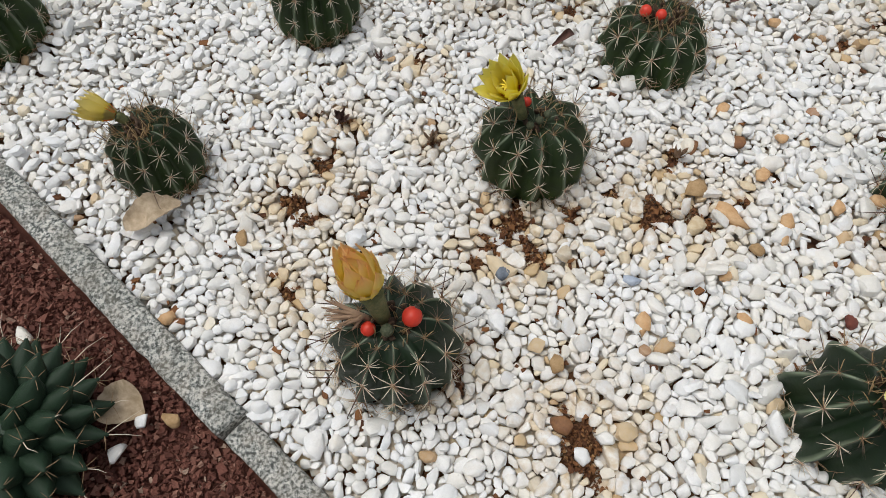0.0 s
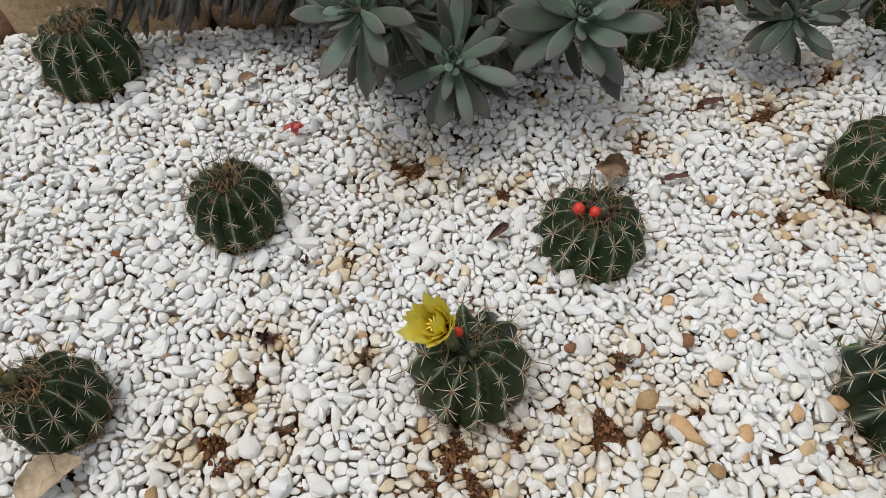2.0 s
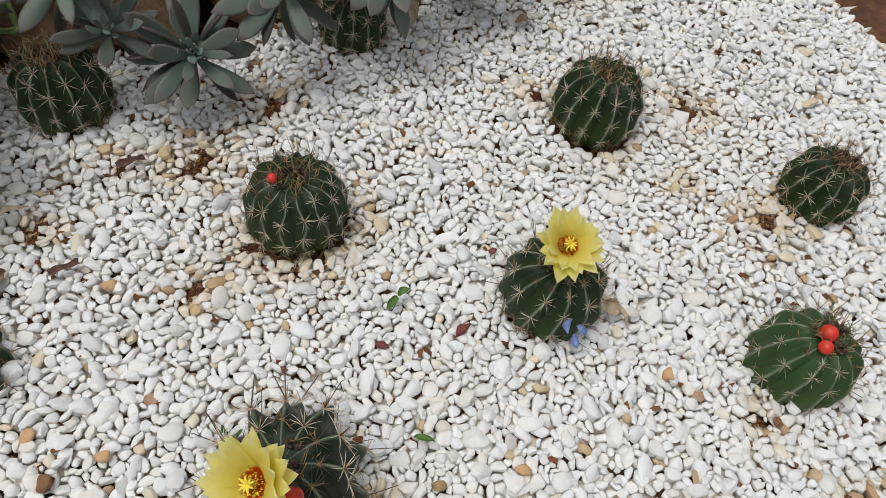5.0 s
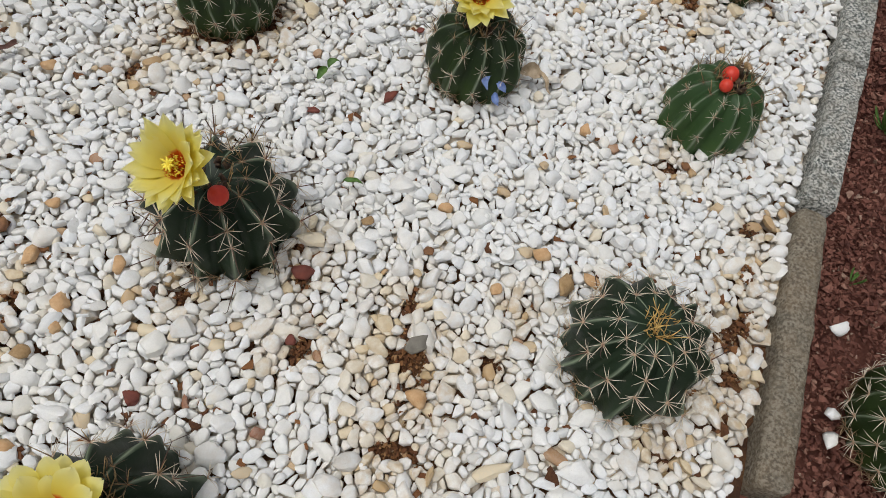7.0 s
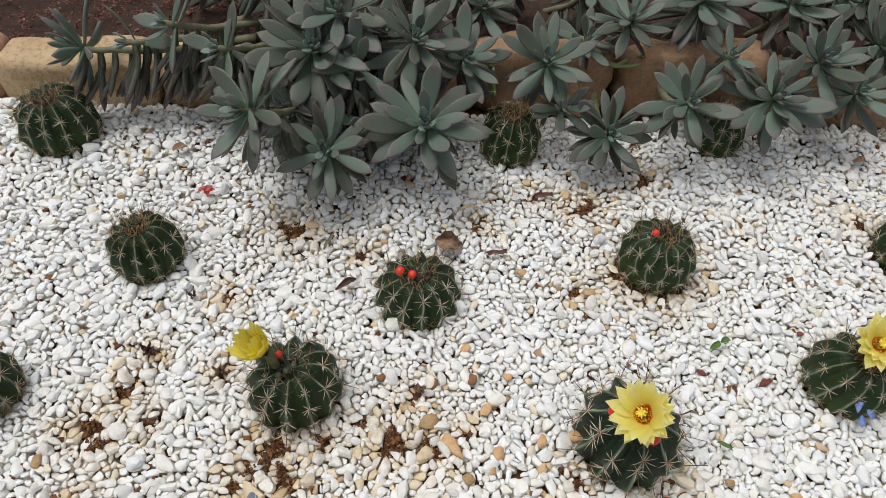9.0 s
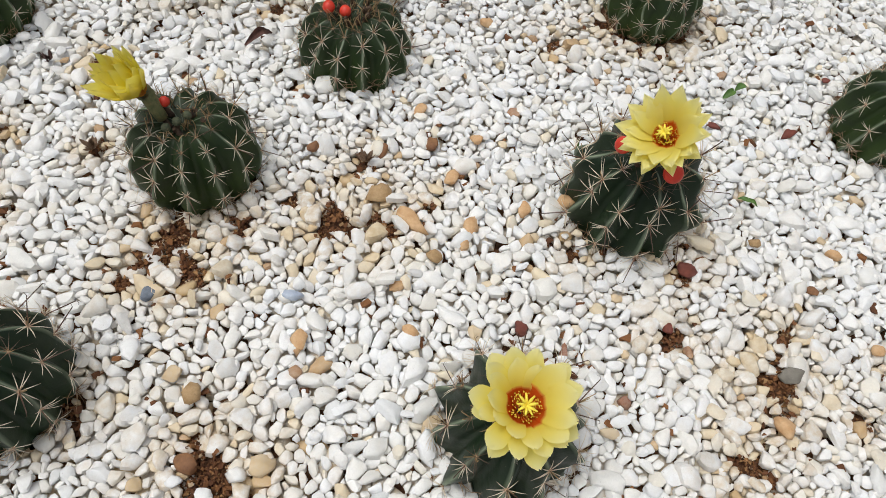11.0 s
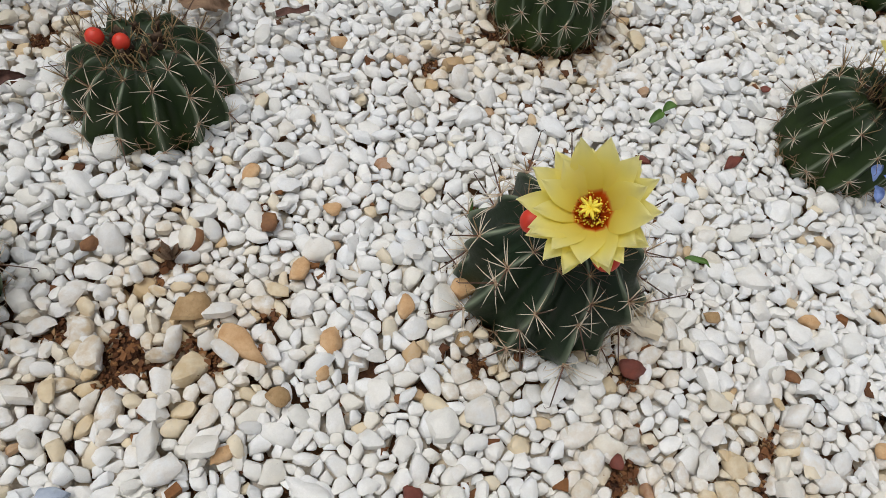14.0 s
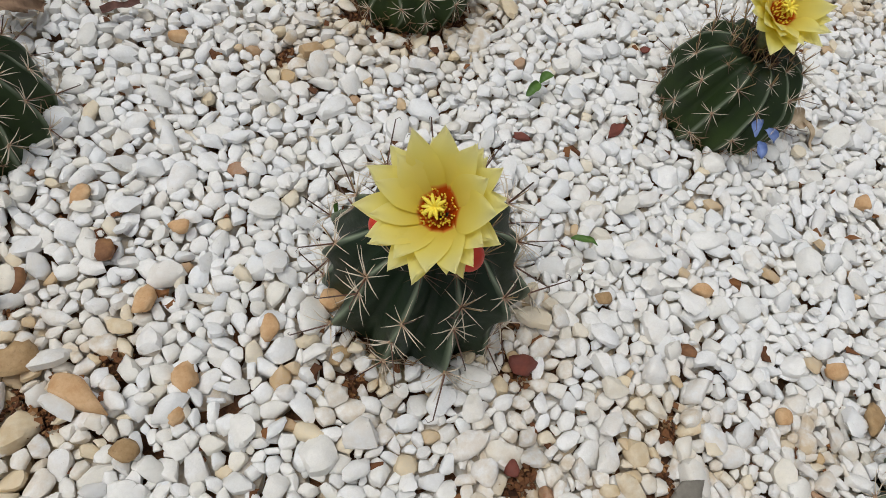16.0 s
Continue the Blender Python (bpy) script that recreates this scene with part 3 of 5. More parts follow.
kerb_stone(on_right(0.001, 0.002), on_right(0.228, -0.005), 0.0360, 0.012, M_GRANITE, 5, "rough grey granite kerbstone beside red gravel")
kerb_stone(on_right(0.231, -0.002), on_right(0.416, 0.000), 0.0390, 0.013, M_GRANITE, 8, "rough grey granite kerbstone beside red gravel")
kerb_stone(on_right(0.424, 0.006), on_right(1.25, 0.004), 0.034, 0.011, M_GRANITE, 6, "rough grey granite kerbstone beside red gravel")

BLOCKS = [(-1.06, -0.785, 0.085, M_SANDSTONE), (-0.782, -0.515, 0.068, M_REDBRICK), (-0.512, -0.225, 0.074, M_SANDSTONE), (-0.222, 0.03, 0.075, M_SANDSTONE), (0.034, 0.225, 0.090, M_REDBRICK),
          (0.229, 0.318, 0.10, M_REDBRICK), (0.322, 0.602, 0.115, M_BROWNSTONE), (0.607, 0.875, 0.12, M_BROWNSTONE), (0.88, 1.15, 0.10, M_BROWNSTONE), (1.154, 1.43, 0.095, M_BROWNSTONE), (1.434, 1.72, 0.095, M_BROWNSTONE)]
WORDS = {M_SANDSTONE.name: "tan", M_REDBRICK.name: "pinkish red", M_BROWNSTONE.name: "brown"}
for k, (x0, x1, high, mat) in enumerate(BLOCKS):
    me = rough_block("edging_block", ((x1 - x0) / 2, 0.050, (high + 0.03) / 2), mat, k + 1, 4.2 if x0 > 0.3 else 9.0, 0.014 if x0 > 0.3 else 0.006)
    ob = new("edging_block", me)
    ob.matrix_basis = pose((x0 + x1) / 2, 1.118 + 0.004 * math.sin(k * 2.3), -0.03, -4 + 2 * math.sin(k), 0, 1.2 * math.sin(k * 1.7))
    tagged(ob, "hewn " + WORDS[mat.name] + " sandstone block edging the bed", "stone block", "edging blocks", "structure")

# ---- cacti ----
RIB_STEPS = (-0.5, -0.36, -0.2, -0.085, -0.035, 0.0, 0.035, 0.085, 0.2, 0.36)


def cactus_surface(spec, a, s, rib):
    """A point of the body: a is the latitude in radians, s the place across the rib (-0.5 to 0.5)."""
    r, high, ribs, deep, twist, dip = spec["r"], spec["h"], spec["ribs"], spec["deep"], spec["twist"], spec["dip"]
    fade = min(1.0, math.cos(a) * 2.4) * (0.55 + 0.45 * max(0.0, min(1.0, (a + 0.55) / 0.8)))
    ridge = 0.72 * (1 - 2 * abs(s)) + 0.28 * math.cos(math.pi * s)
    knob = spec["knob"] * math.cos(spec["rows"] * (a + 0.45 * (rib % 2)) * 2.0) * max(0, 1 - 5 * abs(s))
    rho = 1.03 * r * math.cos(a) ** 0.66 * (1 - 1.12 * deep * fade * (1 - ridge) + knob * fade)
    sway = spec["sway"] * math.sin(spec["rows"] * a * 2.0 + rib * 2.1)
    w = 2 * math.pi * (rib + s + sway * (1 - 2 * abs(s))) / ribs + twist * a
    z = spec["seat"] * high + (1 - spec["seat"]) * high * math.sin(a) - dip * math.exp(-(rho / (0.30 * r)) ** 2)
    return Vector((rho * math.cos(w), rho * math.sin(w), z))


def star(place, normal, rng, length, count, rise, thick):
    """The radial spines of one areole."""
    out = []
    t1 = normal.orthogonal().normalized()
    t2 = normal.cross(t1)
    w0 = rng.uniform(0, 6.3)
    for k in range(count):
        w = w0 + 2 * math.pi * (k + rng.uniform(-0.25, 0.25)) / count
        e = rise + rng.uniform(-0.12, 0.15)
        d = (t1 * math.cos(w) + t2 * math.sin(w)) * math.cos(e) + normal * math.sin(e)
        ln = length * rng.uniform(0.7, 1.2)
        bend = normal * ln * rng.uniform(-0.05, 0.1)
        out.append(tube([place, place + d * ln * 0.5 + bend, place + d * ln], [thick, thick * 0.75, thick * 0.2], 3, False))
    return out


def cluster_mesh(seed, style):
    """One areole: a woolly cushion, its radial spines and, for some, a dark hooked one. It points along z."""
    g = random.Random(seed)
    up = Vector((0, 0, 1))
    dirs, quads = cube_sphere(2)
    verts = [Vector(d) * 0.0011 for d in dirs]
    faces, slots, along = [], [], [0.0] * len(verts)
    sides = [q for q in quads if 0.0003 < sum(verts[i].z for i in q) / 4 < 0.0007]
    tops = [q for q in quads if sum(verts[i].z for i in q) / 4 >= 0.0007]
    if style == "sparse":
        sides = sides[seed % 2::2]
    taken = {tuple(q): 0 for q in sides}
    if style != "sparse":
        taken[tuple(tops[seed % 4])] = 0
    if style == "hooked":
        taken[tuple(tops[(seed + 1) % 4])] = 1
    for q in quads:
        q = tuple(q)
        if q not in taken:
            faces.append(q)
            slots.append(2)
            continue
        c = sum((verts[i] for i in q), Vector()) / 4
        e = 0.33 + g.uniform(-0.15, 0.2)
        d = Vector((c.x, c.y, 0)).normalized()
        w = g.uniform(-0.3, 0.3)
        d = Vector((d.x * math.cos(w) - d.y * math.sin(w), d.x * math.sin(w) + d.y * math.cos(w), 0)) * math.cos(e) + up * math.sin(e)
        length = 0.0132 * g.uniform(0.75, 1.2)
        path = [c + d * 0.0003, c + d * length * 0.55 + up * length * 0.04, c + d * length]
        thick = [0.00026, 0.00021, 0.00005]
        if taken[q] == 1:
            d = (up + Vector((d.x, d.y, 0)) * 0.6).normalized()
            tip = c + d * 0.0195
            path = [c + d * 0.0006, c + d * 0.012, tip, tip + Vector((d.x, d.y, 0)).normalized() * 0.0022 + up * 0.0002, tip + Vector((d.x, d.y, 0)).normalized() * 0.0030 - up * 0.0016]
            thick = [0.00033, 0.0003, 0.00022, 0.00018, 0.00006]
        ring = list(q)
        for k, (p, t) in enumerate(zip(path, thick)):
            fresh_ring = []
            for i in q:
                off = verts[i] - c
                off -= d * off.dot(d)
                verts.append(p + off.normalized() * t * 1.3)
                along.append(k / (len(path) - 1))
                fresh_ring.append(len(verts) - 1)
            for j in range(4):
                faces.append((ring[j], ring[(j + 1) % 4], fresh_ring[(j + 1) % 4], fresh_ring[j]))
                slots.append(taken[q])
            ring = fresh_ring
        faces.append(tuple(ring))
        slots.append(taken[q])
    me = link_mesh("areole", verts, faces, M_DRYSPINE if style in ("dry", "sparse") else M_DARKSPINE if style == "dark" else M_SPINE, attrs=(("along", along),))
    me.materials.append(M_HOOK)
    me.materials.append(M_WOOL)
    me.polygons.foreach_set("material_index", slots)
    return me


CLUSTERS = {style: [cluster_mesh(k * 7 + 1, style) for k in range(8)] for style in ("plain", "hooked", "dry", "sparse", "dark")}


def build_cactus(key, label, skin, seed, ribs=12, deep=0.2, twist=0.1, dip=0.012, knob=0.03, sway=0.03, rows=3.1, lean=(0, 0), spin=0.0, spine=0.012, crown=1.0, hooks=0.7, crown_mat=M_DRY, seat=0.37):
    x, y, r, high = CACTI[key]
    rng = random.Random(seed)
    spec = dict(r=r, h=high, ribs=ribs, deep=deep, twist=twist, dip=dip, knob=knob, sway=sway, rows=rows, seat=seat)
    body_of = thing("cactus", pose(x, y, -0.008, lean[0], lean[1], spin), label, "cactus", "barrel cacti in the bed")
    lat = [-0.6 + (math.pi / 2 - 0.03 + 0.6) * i / 30 for i in range(31)]
    per = ribs * len(RIB_STEPS)
    vs, crest, rise = [], [], []
    for a in lat:
        for rib in range(ribs):
            for s in RIB_STEPS:
                p = cactus_surface(spec, a, s, rib)
                p += p.normalized() * noise.noise(p * 60 + Vector((seed, 0, 0))) * 0.0012
                vs.append(tuple(p))
                crest.append(max(0, 1 - abs(s) / 0.075) * max(0, 0.8 + 0.6 * noise.noise(p * 90)))
                rise.append(min(1, max(0, 0.5 + 0.6 * math.sin(a))))
    fs = [(i * per + j, i * per + (j + 1) % per, (i + 1) * per + (j + 1) % per, (i + 1) * per + j) for i in range(30) for j in range(per)]
    vs.append((0, 0, high - dip))
    crest.append(0)
    rise.append(1)
    fs += [(30 * per + j, 30 * per + (j + 1) % per, len(vs) - 1) for j in range(per)]
    part("body", link_mesh("body", vs, fs, skin, attrs=(("crest", crest), ("rise", rise))), parent=body_of)
    low, crown_spines = [], []
    for rib in range(ribs):
        a = -0.42 + 0.225 * (rib % 2)
        while a < 1.33:
            p = cactus_surface(spec, a, 0, rib)
            q = cactus_surface(spec, a + 0.03, 0, rib)
            side = cactus_surface(spec, a, 0.02, rib) - cactus_surface(spec, a, -0.02, rib)
            n = side.cross(q - p).normalized()
            if n.dot(p - Vector((0, 0, 0.4 * high))) < 0:
                n = -n
            size = spine * (0.8 if a > 1.0 else 1.0) * rng.uniform(0.85, 1.15) / 0.012
            style = "dry" if a < -0.25 else "dark" if a > 1.0 and crown_mat is M_DRY and rng.random() < 0.75 else "hooked" if rng.random() < hooks else "plain"
            part("areole", rng.choice(CLUSTERS[style]), parent=body_of, m=facing(p, n, rng.uniform(0, 360)) @ Matrix.Diagonal((size, size, size, 1)))
            if a > 0.62 and crown_mat is M_DRY:
                for extra in range(rng.randint(1, 2)):
                    ln, lean_out = rng.uniform(0.010, 0.021), Vector((rng.uniform(-0.5, 0.5), rng.uniform(-0.5, 0.5), rng.uniform(0.2, 0.9)))
                    d = (n + lean_out).normalized()
                    side = d.orthogonal().normalized() * 0.0022
                    crown_spines.append(tube([p, p + d * ln * 0.6, p + d * ln, p + d * ln + side], [0.00052, 0.00045, 0.0003, 0.0001], 3, False))
            a += (0.46 + rng.uniform(-0.03, 0.03)) * (0.062 / r) ** 0.4 * (0.62 if a > 0.75 else 1.0)
    # dry spines that fold under the body
    for k in range(int(ribs * 4)):
        w = rng.uniform(0, 6.283)
        p = Vector((math.cos(w), math.sin(w), 0)) * r * rng.uniform(0.88, 0.97) + Vector((0, 0, rng.uniform(0.009, 0.019)))
        low.extend(star(p, Vector((math.cos(w), math.sin(w), 0.1)).normalized(), rng, spine * 0.95, 4, 0.15, 0.00038))
    v, f, al = joined(low)
    part("dry_spine_fringe", link_mesh("dry_spine_fringe", v, f, M_DRYSPINE, attrs=(("along", al),)), parent=body_of, label="fringe of dry brown spines")
    # shrivelled remains of old blossoms on the crown
    bits = []
    for k in range(int(20 * crown) if crown_mat is M_DRY else 0):
        w, rr = rng.uniform(0, 6.283), r * 0.32 * math.sqrt(rng.random())
        p = Vector((rr * math.cos(w), rr * math.sin(w), high - dip * 0.95))
        tip = p + Vector((rng.uniform(-0.4, 0.4), rng.uniform(-0.4, 0.4), 1)) * rng.uniform(0.006, 0.014)
        mid = (p + tip) / 2 + Vector((rng.uniform(-1, 1), rng.uniform(-1, 1), 0)) * 0.002
        bits.append(tube([p, mid, tip, tip + Vector((rng.uniform(-1, 1), rng.uniform(-1, 1), 0.4)) * 0.003], [0.0022, 0.0030, 0.0018, 0.0005], 6))
    if bits:
        v, f, al = joined(bits)
        part("dried_crown", link_mesh("dried_crown", v, f, M_DRY), parent=body_of, label="brown shrivelled blossom remains")
    if crown_spines:
        v, f, al = joined(crown_spines)
        tagged(part("spine_ring", link_mesh("spine_ring", v, f, M_CROWNSPINE, attrs=(("along", al),)), parent=body_of, label="upright tan spines round the crown"), kind="stuff")
    tangle = []
    for k in range(int(90 * crown)):
        w, rr = rng.uniform(0, 6.283), r * (0.22 if crown_mat is M_GOLDSPINE else 0.46) * math.sqrt(rng.random())
        p = Vector((rr * math.cos(w), rr * math.sin(w), high - dip * math.exp(-(rr / (0.3 * r)) ** 2) - 0.10 * rr * rr / r))
        d = Vector((rng.uniform(-0.8, 0.8), rng.uniform(-0.8, 0.8), 1.0)).normalized()
        ln = rng.uniform(0.006, 0.019)
        side = Vector((rng.uniform(-1, 1), rng.uniform(-1, 1), 0))
        tip = p + d * ln + side * ln * 0.12
        tangle.append(tube([p, p + d * ln * 0.6, tip, tip + side * 0.0016 - Vector((0, 0, 0.0006))], [0.00058, 0.00048, 0.0003, 0.0001], 3, False))
    v, f, al = joined(tangle)
    part("spine_tuft", link_mesh("spine_tuft", v, f, M_GOLDSPINE if crown_mat is M_GOLDSPINE else M_CROWNSPINE, attrs=(("along", al),)), parent=body_of, label="tangle of brown spines")
    return body_of


def local(ob, place):
    return ob.matrix_basis.inverted() @ Vector(place)


def blade(name, length, width, thick, curve, shape, material, nu=9, nv=8, hollow=0.35, cup=0.12):
    """A leaf or petal that lies along x: shape gives its half width from 0 to 1 along it."""
    vs, al, rim = [], [], []
    for i in range(nu + 1):
        u = i / nu
        w = shape(u) * width / 2
        for j in range(nv):
            c, s = math.cos(2 * math.pi * j / nv), math.sin(2 * math.pi * j / nv)
            t = thick / 2 * (0.25 + 0.75 * min(1, shape(u) * 1.3)) * s * (hollow if s > 0 else 1.0)
            vs.append((u * length, w * c, t + curve(u) * length + cup * abs(c) ** 2 * w))
            al.append(u)
            rim.append(abs(c) ** 6)
    fs = [(i * nv + j, (i + 1) * nv + j, (i + 1) * nv + (j + 1) % nv, i * nv + (j + 1) % nv) for i in range(nu) for j in range(nv)]
    fs += [tuple(range(nv)), tuple(nu * nv + j for j in range(nv))[::-1]]
    return link_mesh(name, vs, fs, material, attrs=(("along", al), ("rim", rim)))


def petal_shape(u):
    return max(0.03, (0.40 + 0.60 * math.sin(min(1.0, u * 1.4) * math.pi / 2)) * (1 - max(0, (u - 0.62) / 0.38) ** 1.5))


def petal_mesh(width, rise, shape, material, wave, channel=0.10, name="petal", nu=12, nv=6):
    """A thin petal along x with a shallow channel and a slightly uneven rim."""
    vs, al = [], []
    for side in (1, -1):
        for i in range(nu + 1):
            u = i / nu
            for j in range(nv + 1):
                c = 2 * j / nv - 1
                w = shape(u) * width / 2
                z = rise(u) + channel * w * c * c + 0.012 * math.sin(7 * u + 3 * c + wave) + side * 0.004 * (1 - 0.7 * abs(c))
                vs.append((u + 0.02 * math.sin(5 * c + wave) * u, w * c, z))
                al.append(u)
    half, row = (nu + 1) * (nv + 1), nv + 1
    fs = []
    for i in range(nu):
        for j in range(nv):
            q = (i * row + j, (i + 1) * row + j, (i + 1) * row + j + 1, i * row + j + 1)
            fs += [q, tuple(half + k for k in q[::-1])]
        fs += [(half + i * row, half + (i + 1) * row, (i + 1) * row, i * row), (i * row + nv, (i + 1) * row + nv, half + (i + 1) * row + nv, half + i * row + nv)]
    for j in range(nv):
        fs += [(j, j + 1, half + j + 1, half + j), (nu * row + j + 1, nu * row + j, half + nu * row + j, half + nu * row + j + 1)]
    me = link_mesh(name, vs, fs, material, attrs=(("along", al),))
    me.set_sharp_from_angle(angle=radians(50))
    return me


def pointed(u):
    return max(0.02, (0.42 + 0.58 * math.sin(min(1.0, u * 1.6) * math.pi / 2)) * (1 - max(0, (u - 0.54) / 0.46) ** 1.75))


def broad(u):
    return max(0.05, (0.36 + 0.64 * math.sin(min(1.0, u * 1.25) * math.pi / 2)) * (1 - 0.85 * max(0, (u - 0.74) / 0.26) ** 2.2))


PETALS = {
    "open": [petal_mesh(0.46, lambda u: 0.12 * u - 0.14 * u * u, pointed, M_PETAL, 0.4), petal_mesh(0.41, lambda u: 0.16 * u - 0.16 * u * u, pointed, M_PETAL, 2.1)],
    "wide": [petal_mesh(0.42, lambda u: 0.14 * u - 0.10 * u * u, broad, M_PETAL_WIDE, 0.3), petal_mesh(0.37, lambda u: 0.10 * u, broad, M_PETAL_WIDE, 1.7)],
    "faded": [petal_mesh(0.32, lambda u: 0.10 * u * u, pointed, M_PETAL_FADED, 1.2), petal_mesh(0.28, lambda u: 0.22 * u * u, pointed, M_PETAL_FADED, 3.3)],
    "closed": [petal_mesh(0.40, lambda u: 0.12 * u * u, pointed, M_PETAL_CLOSED, 0.7), petal_mesh(0.34, lambda u: 0.2 * u * u, pointed, M_PETAL_CLOSED, 2.9)],
    "bud": [petal_mesh(0.46, lambda u: 0.55 * u * u, pointed, M_PETAL_BUD, 0.5), petal_mesh(0.40, lambda u: 0.42 * u * u, pointed, M_PETAL_BUD, 2.5)],
}


def build_flower(cactus, place, normal, size, kind, label, seed, whorls, foot=None, tube_r=0.17):
    """A blossom of single petals. whorls: (petals, opening angle in degrees, length factor); place: the throat."""
    rng = random.Random(seed)
    m = facing(local(cactus, place), cactus.matrix_basis.to_3x3().inverted() @ Vector(normal), rng.uniform(0, 90))
    depth = 0.55 * size
    base = Vector((0, 0, -depth * 0.55))
    to = m.inverted() @ local(cactus, foot) if foot is not None else Vector((0, 0, -depth * 1.5))
    v, f, al = tube([to, to * 0.6 + base * 0.4, base * 1.25, base * 0.98], [size * tube_r * 0.75, size * tube_r * 0.85, size * tube_r, size * tube_r * 1.15], 12)
    flower = part("flower", link_mesh("flower_tube", v, f, M_SEPAL), parent=cactus, label=label, m=m)
    for n, opening, factor in whorls:
        w0 = rng.uniform(0, 6.28)
        for k in range(n):
            w = math.degrees(w0) + 360 * (k + rng.uniform(-0.18, 0.18)) / n
            up = 90 - opening + rng.uniform(-6, 6)
            ln = size * factor * rng.uniform(0.86, 1.1)
            mm = pose(0, 0, -depth * 0.45, 0, 0, w) @ pose(size * 0.11, 0, 0, rng.uniform(-7, 7), -up, 0) @ Matrix.Diagonal((ln, ln * rng.uniform(0.9, 1.15), ln, 1))
            part("petal", rng.choice(PETALS[kind]), parent=flower, m=mm)
    red, gold = [], []
    for k in range(120):
        w, rr = rng.uniform(0, 6.28), size * rng.uniform(0.06, 0.30)
        p = Vector((rr * 0.5 * math.cos(w), rr * 0.5 * math.sin(w), -depth * 0.4))
        t = Vector((rr * math.cos(w), rr * math.sin(w), size * rng.uniform(0.02, 0.14) - depth * 0.1))
        red.append(tube([p, t], [0.0005, 0.0004], 3, False))
        gold.append(tube([t - Vector((0, 0, 0.0006)), t + Vector((0, 0, 0.0005)), t + Vector((0, 0, 0.0014))], [0.0003, 0.00055, 0.0002], 5))
    for k in range(9):
        w = 2 * math.pi * (k + rng.uniform(-0.2, 0.2)) / 9
        t = Vector((0, 0, size * 0.12))
        d = Vector((math.cos(w), math.sin(w), 0.55)) * size * rng.uniform(0.16, 0.22)
        gold.append(tube([t, t + d * 0.55 + Vector((0, 0, size * 0.04)), t + d], [0.0010, 0.0011, 0.0006], 5))
    gold.append(tube([Vector((0, 0, -depth * 0.4)), Vector((0, 0, size * 0.13))], [0.0012, 0.0015], 6))
    v, f, al = joined(red)
    part("filament_ring", link_mesh("filament_ring", v, f, M_FILAMENT), parent=flower, label="red stamen filaments")
    v, f, al = joined(gold)
    part("stigma", link_mesh("stigma", v, f, M_STAMEN), parent=flower, label="yellow anthers and stigma")
    return flower


def build_fruit(cactus, place, radius, label="round bright red fruit", up=(0.5, 0.8, 0.45)):
    dirs, quads = cube_sphere(6)
    vs = [(d[0] * radius, d[1] * radius, radius * (d[2] * 1.04 - 0.18 * math.exp(-(d[0] ** 2 + d[1] ** 2) / 0.06) * (d[2] > 0))) for d in dirs]
    m = facing(local(cactus, place), up)
    fruit = part("fruit", link_mesh("fruit", vs, quads, M_FRUIT), parent=cactus, label=label, m=m)
    v, f, al = [], [], []
    for k in range(18):
        w = math.pi * k / 9
        e = Vector((math.cos(w), math.sin(w), 0))
        jag = 0.32 if k % 2 else 0.12
        for out, up_, a in ((0.20, 0.76, 0.0), (0.24, 0.98 + jag, 1.0), (0.16, 0.98 + jag, 1.0), (0.08, 0.80, 0.2)):
            v.append(e * radius * out + Vector((0, 0, radius * up_)))
            al.append(a)
        n = (k + 1) % 18
        f += [(4 * k + i, 4 * n + i, 4 * n + i + 1, 4 * k + i + 1) for i in range(3)]
    part("cap", link_mesh("cap", v, f, M_HOOK, attrs=(("along", al),)), parent=fruit, label="dry tan flower scar")
    return fruit


def build_knob_buds(cactus, places, radius=0.005):
    """Small round scaly buds on the crown."""
    dirs, quads = cube_sphere(4)
    for k, p in enumerate(places):
        vs = [Vector(d) * radius * (1 + 0.14 * noise.noise(Vector(d) * 4 + Vector((k, 0, 0)))) for d in dirs]
        part("young_bud", link_mesh("young_bud", vs, quads, M_YOUNGBUD), parent=cactus, label="small scaly green bud", m=Matrix.Translation(local(cactus, p)))


OPEN_WHORLS = [(9, 78, 1.0), (14, 58, 1.12), (13, 46, 1.18)]
CUP_WHORLS = [(11, 42, 0.92), (12, 33, 1.0), (10, 22, 0.98)]

c = build_cactus("bud", "dark green barrel cactus with a yellow bud and red fruit", M_CACTUS_GREY, 11, ribs=12, deep=0.25, spine=0.0145, dip=0.008, crown=0.6)
build_flower(c, (-0.036, 0.290, 0.136), (-0.25, 0.22, 0.94), 0.047, "bud", "closed orange-yellow flower bud", 1, [(8, 54, 0.46), (8, 50, 0.64), (8, 42, 0.82), (7, 31, 0.98), (5, 16, 1.0)], foot=(-0.027, 0.282, 0.085), tube_r=0.2)
build_fruit(c, (-0.002, 0.280, 0.092), 0.0085)
build_fruit(c, (-0.038, 0.271, 0.087), 0.0062, "small dull red fruit")
withered = []
for k in range(12):
    w = 2.4 + 0.25 * k
    tip = Vector((-0.034 + 0.020 * math.cos(w), 0.004 + 0.014 * math.sin(w), 0.104 + 0.009 * math.sin(k * 2.4)))
    withered.append(tube([(-0.014, 0.0, 0.088), (-0.022, 0.002, 0.098), tip], [0.0035, 0.0026, 0.0006], 5))
v, f, al = joined(withered)
part("withered_flower", link_mesh("withered_flower", v, f, M_BROWNLEAF), parent=c, label="shrivelled brown old flower")
build_knob_buds(c, [(-0.022, 0.268, 0.092)], 0.0055)

